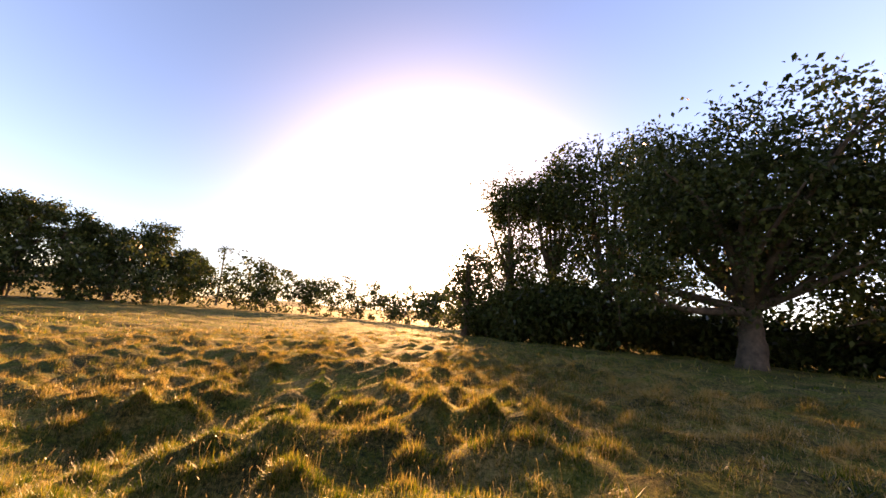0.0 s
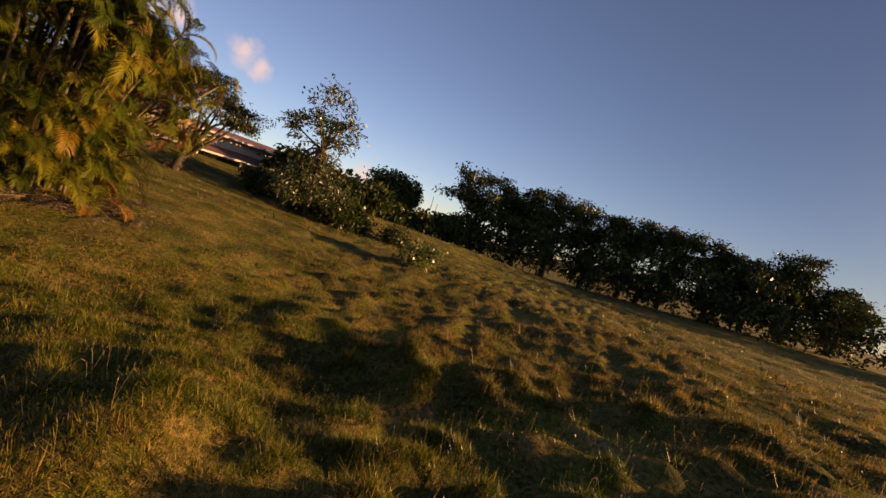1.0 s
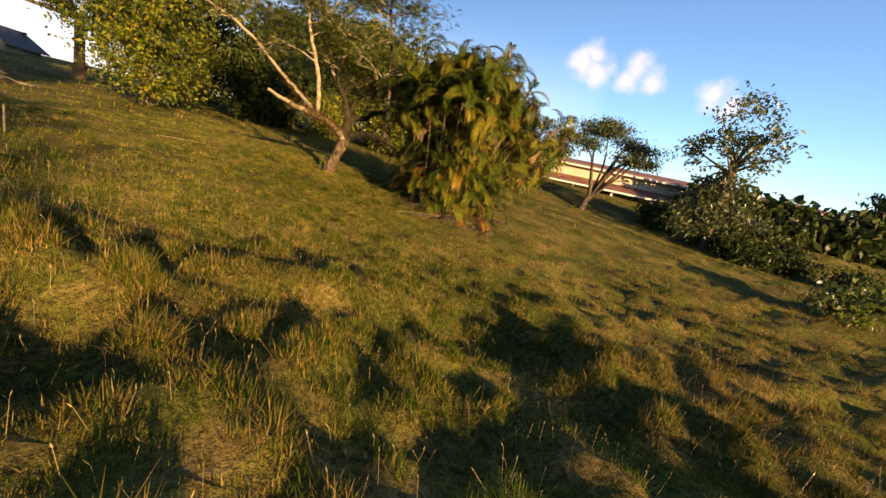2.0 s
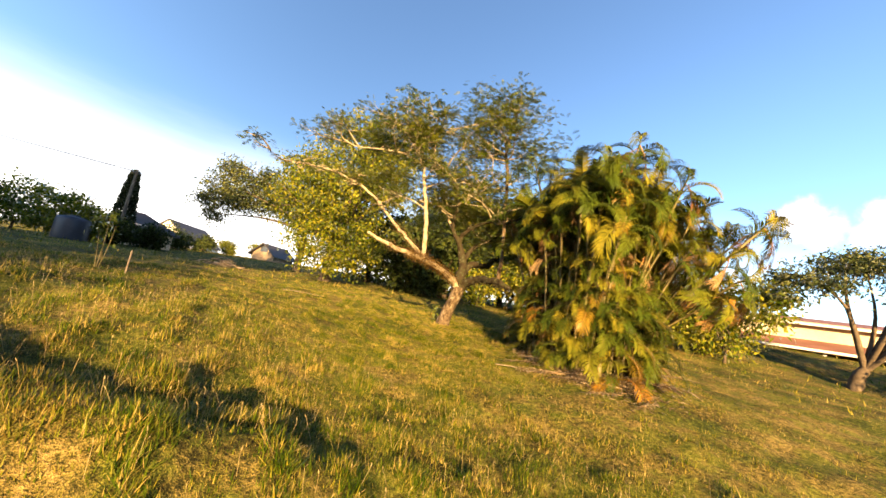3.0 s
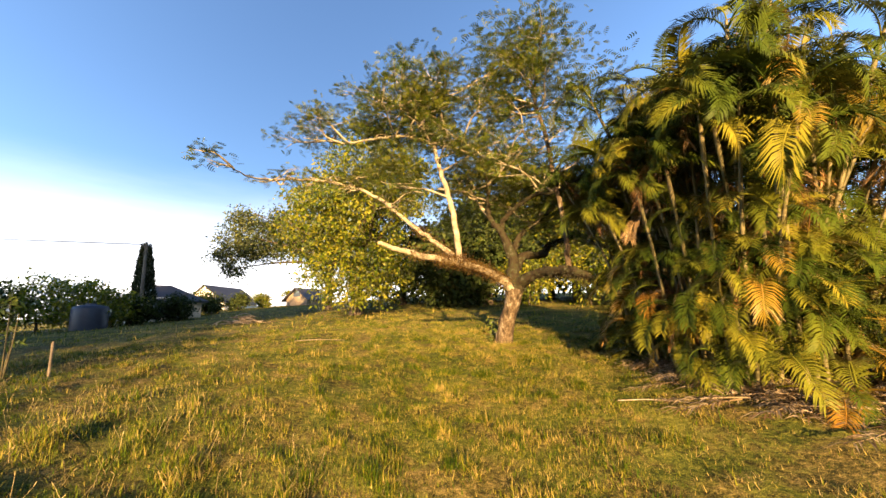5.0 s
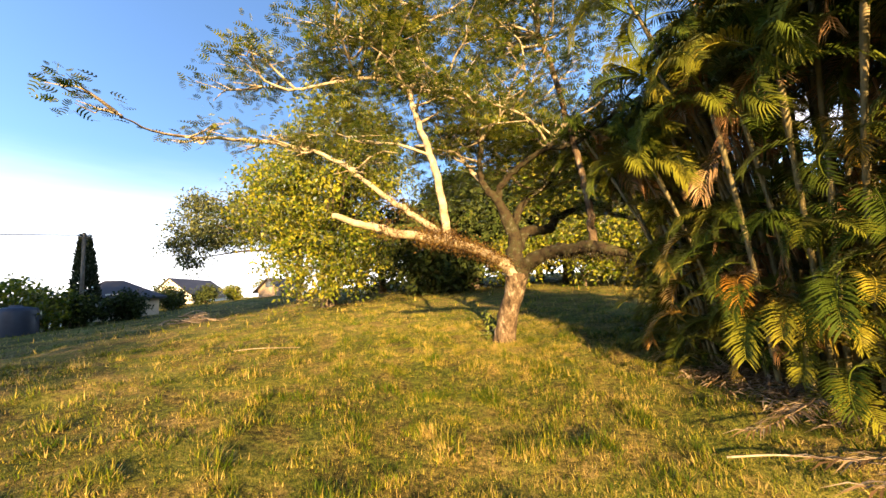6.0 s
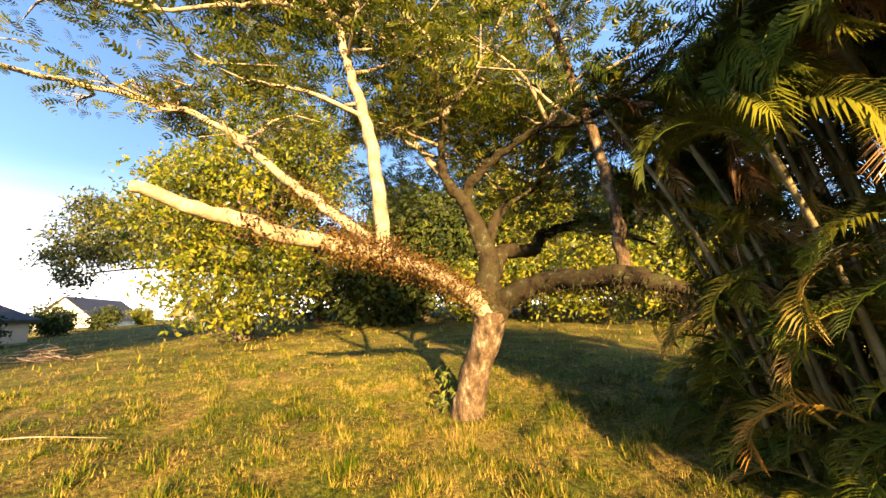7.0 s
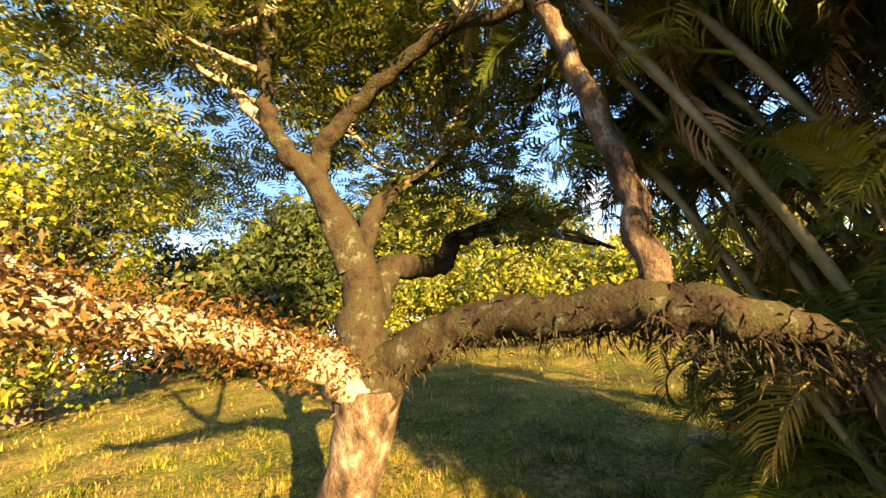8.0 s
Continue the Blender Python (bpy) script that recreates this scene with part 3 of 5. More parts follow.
# ---- the spreading tree by the palms ----
def pinnate(shape, base, way, length, pairs=5, leaflet=0.045):
    """Feathery leaves: two rows of thin leaflets on each leaf stalk, for arrays of bases and ways."""
    n = len(base)
    way = unit(way)
    nrm = unit(np.array([0, 0, 1.0]) + 0.45 * RNG.normal(size=(n, 3)))
    side = unit(np.cross(way, nrm))
    t = np.linspace(0.12, 1.0, pairs)
    stalk = base[:, None] + way[:, None] * (length[:, None] * t)[..., None] - np.array([0, 0, 1.0]) * (length[:, None] * t**2 * 0.22)[..., None]
    ll = leaflet * np.sin(np.pi * (0.15 + 0.8 * t))[None, :, None] * (length[:, None, None] / 0.3)
    for sg in (1, -1):
        d = unit(side * sg + way * 0.35)[:, None]
        tip = stalk + d * ll * 2.0
        w = way[:, None] * (length[:, None, None] / pairs * 0.30)
        v = np.stack([stalk - w, stalk + w, tip + w * 0.7, tip - w * 0.7], 2).reshape(-1, 3)
        shape.add(v, np.arange(len(v)).reshape(-1, 4))
    return shape


def make_main_tree():
    ob = thing("spreading_tree", (0, 0, 0), "wide spreading tree with pale limbs and feathery leaves", "tree")
    k = Shape()
    g = h(0, 0)
    tube(k, smooth_path([(-0.03, 0.02, g - 0.25), (0.0, 0.0, g + 0.05), (0.14, -0.06, 0.5), (0.31, -0.13, 0.85), (0.42, -0.19, 1.22)], 6), [0.27, 0.215, 0.185, 0.17, 0.18, 0.21], 14, 0.035)
    part("trunk", k, M_BARK, ob, "leaning trunk with flaky grey and white bark")
    tips = []

    def limb(name, pts, radii, mat, label="", sides=9, rough=0.04):
        s = Shape()
        p = smooth_path(pts, 6)
        p[1:-1] += RNG.normal(size=(len(p) - 2, 3)) * 0.012
        tube(s, p, radii, sides, rough)
        part(name, s, mat, ob, label)
        return p

    fork = (0.42, -0.19, 1.14)
    low = limb("limb", [fork, (0.16, -0.8, 1.5), (-0.12, -1.85, 1.69), (-0.42, -2.55, 1.75), (-0.64, -2.97, 1.86), (-0.91, -3.28, 1.97)], [0.12, 0.08, 0.068, 0.06, 0.05, 0.036], M_PALE, "low sawn-off limb with flaking bark")
    white = limb("limb", [(-0.10, -1.80, 1.66), (-0.08, -1.85, 2.11), (-0.2, -1.80, 2.81), (-0.62, -1.48, 3.78), (-0.77, -1.46, 4.47)], [0.066, 0.062, 0.056, 0.05, 0.042], M_PALE, "upright limb with smooth pale bark")
    long = limb("limb", [(0.0, -1.45, 1.62), (-0.63, -1.75, 2.14), (-1.37, -1.74, 2.73), (-2.33, -1.77, 3.53), (-3.45, -2.05, 4.02), (-3.83, -2.79, 3.96), (-3.71, -3.89, 3.64), (-3.33, -4.7, 3.57)], [0.06, 0.052, 0.044, 0.038, 0.034, 0.028, 0.018, 0.007], M_PALE, "long thin limb, half bare")
    # mossy limbs: the shade inside the crown is put into their bark colour
    right = limb("limb", [fork, (0.66, -0.24, 1.36), (1.15, -0.49, 1.47), (1.52, -0.77, 1.44), (1.80, -0.99, 1.42), (2.0, -1.1, 1.34), (2.3, -1.14, 1.2)], [0.17, 0.125, 0.105, 0.1, 0.095, 0.08, 0.03], M_MOSS_SHADE, "mossy limb growing level, bark darkened for shade", 10, 0.09)
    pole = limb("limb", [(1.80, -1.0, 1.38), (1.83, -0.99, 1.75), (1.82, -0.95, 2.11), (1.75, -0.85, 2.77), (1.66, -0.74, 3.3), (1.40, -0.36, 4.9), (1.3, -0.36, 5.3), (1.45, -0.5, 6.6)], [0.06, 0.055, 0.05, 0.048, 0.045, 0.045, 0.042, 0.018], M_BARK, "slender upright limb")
    stub = limb("limb", [(0.42, -0.17, 1.5), (0.55, 0.12, 1.93), (0.88, 0.74, 2.02), (0.98, 0.9, 2.27), (1.37, 1.08, 2.39), (1.58, 1.12, 2.54), (1.81, 1.13, 2.39), (2.13, 1.12, 2.12), (2.44, 1.06, 1.97)], [0.11, 0.095, 0.09, 0.085, 0.06, 0.05, 0.04, 0.03, 0.014], M_MOSS_SHADE, "crooked dark limb", 8, 0.07)
    mid = limb("limb", [fork, (0.41, -0.2, 1.5), (0.44, -0.2, 1.89), (0.25, -0.31, 2.47), (0.06, -0.38, 2.76), (-0.01, -0.46, 3.1), (0.09, -0.56, 3.6), (0.05, -0.84, 4.07), (-0.26, -0.84, 4.44), (-0.53, -0.86, 4.82)], [0.18, 0.15, 0.115, 0.085, 0.065, 0.05, 0.042, 0.034, 0.025, 0.01], M_MOSS_SHADE, "limb in the middle of the crown")
    arch = limb("limb", [(0.38, -0.23, 1.9), (0.25, -0.28, 2.62), (0.51, -0.36, 2.92), (0.88, -0.5, 3.06), (1.26, -0.65, 3.12), (1.7, -0.78, 3.05), (2.2, -0.95, 3.2), (2.8, -1.0, 3.7)], [0.08, 0.065, 0.055, 0.048, 0.042, 0.038, 0.025, 0.01], M_MOSS_SHADE, "arching dark limb")
    back = limb("limb", [(0.42, -0.17, 1.8), (0.48, -0.11, 2.18), (0.61, 0.13, 2.51), (0.81, 0.4, 2.75), (1.06, 0.64, 2.97), (1.1, 1.2, 3.5), (0.7, 1.7, 4.0)], [0.1, 0.075, 0.06, 0.05, 0.042, 0.03, 0.012], M_MOSS_SHADE, "limb at the back of the crown")
    midl = limb("limb", [tuple(mid[24]), (-0.26, -0.29, 3.23), (-0.53, -0.25, 3.66), (-0.78, -0.06, 4.07), (-1.1, 0.1, 4.5)], [0.05, 0.042, 0.034, 0.026, 0.01], M_PALE, "thin forked limb")
    top = tuple(white[-1])
    wl = limb("limb", [top, (-1.28, -1.72, 4.73), (-1.96, -1.92, 4.81), (-2.86, -2.28, 4.81), (-3.55, -2.86, 4.91)], [0.045, 0.036, 0.028, 0.02, 0.008], M_PALE, "thin level limb")
    wu = limb("limb", [top, (-0.86, -1.74, 4.92), (-1.22, -2.02, 5.22), (-1.7, -2.19, 5.43), (-2.1, -2.2, 5.6)], [0.042, 0.034, 0.026, 0.018, 0.007], M_PALE, "thin upper limb")
    wr = limb("limb", [top, (-0.52, -1.45, 4.85), (-0.53, -1.57, 5.27), (-0.37, -1.57, 5.9)], [0.04, 0.032, 0.024, 0.007], M_PALE, "thin upper limb")
    cr = limb("limb", [tuple(mid[36]), (0.43, -0.58, 3.86), (0.75, -0.27, 4.1), (1.15, 0.0, 4.45)], [0.042, 0.032, 0.022, 0.008], M_PALE, "thin forked limb")
    # forks of the limbs, thin and crooked
    twigs = [(wl, 0.15, 13), (wu, 0.3, 12), (wr, 0.3, 11), (cr, 0.3, 10), (white, 0.6, 6), (long, 0.3, 20), (mid, 0.55, 12), (midl, 0.3, 9), (arch, 0.5, 8), (back, 0.4, 12), (pole, 0.72, 17), (stub, 0.7, 5)]
    s = Shape()
    bases = []
    for path, start, n in twigs:
        for _ in range(n):
            i = min(int((start + (1 - start) * RNG.random()) * (len(path) - 1)), len(path) - 1)
            a = path[i]
            out = unit(np.array([RNG.normal(), RNG.normal(), 0.0]))
            d = unit(out + np.array([0, 0, RNG.uniform(-0.15, 0.3) if path is long else RNG.uniform(0.05, 0.85)]))
            ln = RNG.uniform(0.5, 1.35) * (0.5 if path is long else 1.0)
            pts = [a, a + d * ln * 0.4 + RNG.normal(size=3) * 0.07, a + d * ln * 0.75 + np.array([0, 0, 0.05]), a + d * ln + RNG.normal(size=3) * 0.1]
            p = smooth_path(pts, 3)
            tube(s, p, [0.026, 0.017, 0.006], 5, 0.0)
            for _ in range(5):
                j = RNG.integers(len(p) // 3, len(p))
                d2 = unit(d + RNG.normal(size=3) * np.array([0.8, 0.8, 0.3]))
                l2 = RNG.uniform(0.25, 0.65) * (0.5 if path is long else 1.0)
                q = np.array([p[j], p[j] + d2 * l2 * 0.6, p[j] + d2 * l2])
                tube(s, q, [0.01, 0.004], 4, 0.0, False)
                bases.append((q[1], d2, path is long))
                bases.append((q[2], d2, path is long))
            bases.append((p[-1], d, path is long))
    part("twig", s, M_PALE, ob, "thin bare forks and twigs")["kind"] = "stuff"
    # feathery leaves in flat sprays
    bs, ws, ln = [], [], []
    for b, d, thin in bases:
        n = RNG.integers(2, 5) if thin else RNG.integers(7, 13)
        bs.append(b + RNG.normal(size=(n, 3)) * np.array([0.17, 0.17, 0.06]))
        ws.append(d + RNG.normal(size=(n, 3)) * np.array([0.9, 0.9, 0.25]))
        ln.append(RNG.uniform(0.1, 0.22, n))
    # inner sprays fill the flat layers of the crown
    for lobe, n in (((-0.9, -1.3, 5.3, 1.5, 1.2, 0.55), 300), ((-0.2, -0.3, 3.95, 1.9, 1.6, 0.55), 560), ((1.3, -0.7, 6.3, 1.6, 1.5, 0.95), 520), ((-2.2, -1.8, 5.2, 1.4, 1.2, 0.5), 260), ((2.2, -0.3, 5.3, 1.3, 1.2, 0.6), 220), ((-1.9, -1.7, 4.1, 1.3, 1.3, 0.45), 300), ((1.2, 0.8, 3.6, 1.7, 1.5, 0.7), 520), ((0.6, 0.8, 2.8, 1.6, 1.3, 0.5), 330), ((0.9, -0.3, 3.6, 1.3, 1.0, 0.45), 240), ((-1.4, 0.9, 3.4, 1.6, 1.3, 0.6), 330), ((0.3, 1.0, 4.7, 1.8, 1.5, 0.55), 280)):
        c = ellipsoid_points(n // 7, lobe, 0.1)
        p = np.repeat(c, 16, 0) + RNG.normal(size=(len(c) * 16, 3)) * np.array([0.24, 0.24, 0.07])
        bs.append(p)
        ws.append(RNG.normal(size=(len(p), 3)) * np.array([1, 1, 0.2]))
        ln.append(RNG.uniform(0.11, 0.24, len(p)))
    f = Shape()
    pinnate(f, np.vstack(bs), np.vstack(ws), np.concatenate(ln))
    part("crown", f, M_FEATHER, ob, "feathery leaves in flat open layers")["kind"] = "stuff"
    # rusty ferns growing on the low limbs
    fern = Shape()
    for path, lo, hi, n in ((low, 0.1, 0.5, 8500), (low, 0.6, 0.75, 500), (white, 0.0, 0.1, 900), (long, 0.0, 0.25, 1800)):
        idx = RNG.integers(int(lo * (len(path) - 1)), max(int(hi * (len(path) - 1)), 1) + 1, n)
        p = path[idx] + RNG.normal(size=(n, 3)) * np.array([0.08, 0.08, 0.065])
        leaves(fern, p, 0.038, 0.012, 0.3, RNG.normal(size=(n, 3)) + np.array([0, 0, 0.35]))
    part("fern", fern, M_FERN, ob, "dry orange ferns growing on the limbs")["kind"] = "stuff"
    moss = Shape()
    n = 2600
    p = right[RNG.integers(3, len(right), n)] + RNG.normal(size=(n, 3)) * np.array([0.055, 0.055, 0.05]) - np.array([0, 0, 0.05])
    leaves(moss, p, 0.055, 0.009, 0.0, RNG.normal(size=(n, 3)) * 0.5 + np.array([0, 0, -0.7]))
    part("moss", moss, M_MOSS_SHADE, ob, "hanging moss")["kind"] = "stuff"
    # shoots at the foot
    sh = Shape()
    n = 60
    p = np.column_stack([RNG.normal(-0.24, 0.06, n), RNG.normal(-0.12, 0.06, n), RNG.uniform(h(-0.2, -0.1), 0.5, n)])
    leaves(sh, p, 0.11, 0.035, 0.4, RNG.normal(size=(n, 3)) + np.array([0, 0, 0.8]))
    part("shoot", sh, M_SHRUB, ob, "fresh green shoots at the foot")["kind"] = "stuff"


reseed(11)
make_main_tree()


# ---- areca palm clump ----
def frond_mesh(name, mat, length, rise, droop, pairs=36, leaflet=0.40, twist=0.0, hang=0.62, keel=0.42):
    """An arching feather leaf along +x from the origin: a keeled stalk and two rows of pointed, folded leaflets."""
    s = Shape()
    t = np.linspace(0, 1, 10)
    ang = radians(rise) - radians(droop) * t**1.3
    step = np.stack([np.cos(ang), 0 * t, np.sin(ang)], -1) * length / 9
    path = np.cumsum(step, 0) - step[0]
    path[:, 1] = twist * t**2 * length
    tube(s, path, [0.013, 0.008, 0.003], 4, 0.0, False)
    tt = np.linspace(0.17, 0.995, pairs)
    base = np.stack([np.interp(tt, t, path[:, k]) for k in range(3)], -1)
    tang = unit(np.stack([np.interp(tt, t, np.gradient(path[:, k])) for k in range(3)], -1))
    nrm = unit(np.cross(np.cross(tang, (0, 0, 1.0)) + 1e-6, tang))
    side0 = unit(np.cross(tang, nrm))
    ll = leaflet * (0.4 + 0.8 * np.sin(np.pi * np.clip(0.14 + 0.8 * tt, 0, 1)))
    for sg in (1, -1):
        jit = RNG.normal(size=(pairs, 3)) * 0.07
        d = unit(side0 * sg * 0.85 + tang * (0.35 + 0.6 * tt[:, None]) + nrm * keel + jit)
        l = ll * (0.85 + 0.3 * RNG.random(pairs))
        mid = base + d * (l * 0.5)[:, None]
        tip = mid + (d * 0.85 - np.array([0, 0, hang])) * (l * 0.55)[:, None]
        w = unit(np.cross(d, nrm)) * (0.005 + 0.004 * np.sin(np.pi * tt))[:, None]
        v = np.stack([base - w * 0.35, base + w * 0.35, mid + w, mid - w, tip], 1)
        i = np.arange(pairs)[:, None] * 5
        n0 = s.n
        s.add(v.reshape(-1, 3), i + np.array([[0, 1, 2, 3]]))
        s.f.append(n0 + i + np.array([[3, 2, 4]]))
    return s.mesh(name, mat)


FRONDS = [frond_mesh("frond", M_FROND, ln, ri, dr, 46, 0.2, tw, hg) for ln, ri, dr, tw, hg in ((1.0, 74, 128, 0.08, 0.8), (0.9, 60, 130, -0.1, 0.6), (1.05, 82, 110, 0.05, 0.5), (0.95, 64, 165, 0.15, 0.9), (0.8, 84, 70, -0.04, 0.35), (1.0, 78, 155, -0.12, 0.8), (0.85, 46, 115, 0.06, 0.6), (1.0, 70, 195, 0.2, 0.9))]
YELLOW = [frond_mesh("yellow_frond", M_YELLOW, 0.95, 42, 140, 36, 0.22, 0.1, 0.5), frond_mesh("yellow_frond", M_YELLOW, 0.85, 20, 110, 32, 0.21, -0.1, 0.5), frond_mesh("yellow_frond", M_YELLOW, 0.85, 5, 85, 32, 0.21, 0.05, 0.5)]
DEAD = [frond_mesh("dead_frond", M_DEADFROND, 0.9, -25, 70, 26, 0.22, 0.1, 1.0, 0.1), frond_mesh("dead_frond", M_DEADFROND, 0.75, -50, 45, 22, 0.2, -0.1, 1.0, 0.0)]
SHORT = [frond_mesh("frond", M_FROND, 0.9, 66, 125, 36, 0.21, 0.1, 0.4), frond_mesh("frond", M_FROND, 0.8, 44, 120, 34, 0.21, -0.1, 0.4), frond_mesh("frond", M_FROND, 0.75, 25, 100, 32, 0.2, 0.05, 0.4)]


def place_part(name, me, parent, m, label=""):
    ob = new(name, me)
    ob.parent = parent
    ob.matrix_local = m
    if label:
        ob["label"] = label
    return ob


PALM = (4.0, -1.55)


def spread_out(r, a):
    """A place in the clump, whose foot is a long oval that points down the slope."""
    u, v = (1.5 if math.cos(a) > 0 else 2.0) * r * math.cos(a), (0.95 if math.sin(a) > 0 else 0.78) * r * math.sin(a)
    return 0.545 * u + 0.839 * v, -0.839 * u + 0.545 * v


def make_palm_clump(cx, cy):
    z0 = h(cx, cy)
    ob = thing("palm_clump", (cx, cy, z0), "dense clump of areca palms with yellowing fronds", "palm")
    n = 170
    for i in range(n):
        a = i * 2.39996 + RNG.normal() * 0.2
        # tall stems in the middle, shorter ones round them, and a few that lean far out over the slope
        q = math.sqrt((i + 0.5) / n)
        young = q > 0.5 and i % 2 == 0
        leaning = i % 10 == 5
        r0 = q
        bx, by = spread_out(r0, a)
        tall = RNG.uniform(0.3, 2.2) if young else 4.0 - 1.3 * q**2 + RNG.normal() * 0.3
        out = (0.06 + (0.18 if young else 0.22) * q) * tall * RNG.uniform(0.4, 1.5)
        a2 = math.atan2(by, bx) + RNG.normal() * 0.3
        # low stems keep clear of the spreading tree
        out *= 1 - (0.7 if tall < 2.6 else 0.0) * max(0.0, -0.839 * math.cos(a2) - 0.545 * math.sin(a2))
        if leaning:
            a2, out, tall, young = RNG.uniform(-0.7, 0.5), RNG.uniform(0.8, 2.0), RNG.uniform(1.8, 3.4), False
            bx, by = spread_out(RNG.uniform(0.5, 1.0), RNG.uniform(0.2, 1.9))
        bz = h(cx + bx, cy + by) - z0 - 0.1
        pts = [(bx, by, bz), (bx + out * 0.35 * math.cos(a2), by + out * 0.35 * math.sin(a2), bz + tall * 0.5), (bx + out * math.cos(a2), by + out * math.sin(a2), bz + tall)]
        s = Shape()
        p = smooth_path(pts, 12)
        ring = 1 + 0.10 * (np.arange(len(p)) % 3 == 0)
        r = np.interp(np.linspace(0, 1, len(p)), [0, 0.75, 0.8, 1], [0.027, 0.02, 0.029, 0.014]) * ring
        tube(s, p, r, 8)
        stem = part("stem", s, M_STEM, ob)
        top = p[-1]
        tang = unit(p[-1] - p[-4])
        tilt = Matrix.Translation(top) @ Vector((0, 0, 1)).rotation_difference(Vector(tang)).to_matrix().to_4x4()
        k = RNG.integers(5, 9) if young or leaning else RNG.integers(10, 14)
        for j in range(k):
            yaw = j * 137.5 + RNG.uniform(-20, 20)
            me, name = (SHORT[RNG.integers(len(SHORT))] if young and RNG.random() < 0.5 else FRONDS[RNG.integers(len(FRONDS))]), "frond"
            if j <= 1 and RNG.random() < 0.5:
                me, name = DEAD[RNG.integers(2)], "dead_frond"
            elif j <= 3 and RNG.random() < (0.22 if young else 0.15):
                me, name = YELLOW[RNG.integers(len(YELLOW))], "yellow_frond"
            sc = RNG.uniform(0.6, 0.95) if young else RNG.uniform(0.7, 1.1)
            place_part(name, me, stem, tilt @ pose(0, 0, -0.05 * j, RNG.uniform(-28, 28), RNG.uniform(-20, 24), yaw) @ Matrix.Scale(sc, 4))
    # low suckers round the foot, yellowing towards the ground, and young leaves between the stems
    for i in range(450):
        a = RNG.uniform(0, 2 * np.pi)
        low = i % 5 > 1
        r0 = RNG.uniform(0.88, 1.2) if low else RNG.uniform(0.45, 1.0)
        bx, by = spread_out(r0, a)
        bz = h(cx + bx, cy + by) - z0
        me, name = SHORT[RNG.integers(len(SHORT))], "frond"
        pick = RNG.random()
        if pick < (0.2 if low else 0.08):
            me, name = YELLOW[RNG.integers(len(YELLOW))], "yellow_frond"
        elif pick < 0.34 and not low:
            me, name = DEAD[RNG.integers(2)], "dead_frond"
        up = 1.5 * RNG.random() ** 1.4 + 0.05 if low else RNG.uniform(0.8, 2.9)
        place_part(name, me, ob, pose(bx, by, bz + up, RNG.uniform(-15, 15), RNG.uniform(-15, 25), math.degrees(math.atan2(by, bx)) + RNG.uniform(-60, 60)) @ Matrix.Scale(RNG.uniform(0.65, 1.05), 4))
    return ob


reseed(12)
make_palm_clump(*PALM)


# ---- trees and shrubs behind the lawn ----
def lobes_round(r, z, n=5, rz=0.8, spread=0.55):
    """A crown as several overlapping lobes round a middle at height z."""
    out = [(0, 0, z, r * 0.7, r * 0.7, r * rz)]
    for i in range(n):
        a = i * 2 * math.pi / n + RNG.uniform(-0.4, 0.4)
        q = r * spread * RNG.uniform(0.8, 1.15)
        out.append((q * math.cos(a), q * math.sin(a), z + RNG.uniform(-0.4, 0.45) * r * rz, r * RNG.uniform(0.36, 0.55), r * RNG.uniform(0.36, 0.55), r * rz * RNG.uniform(0.4, 0.6)))
    return out


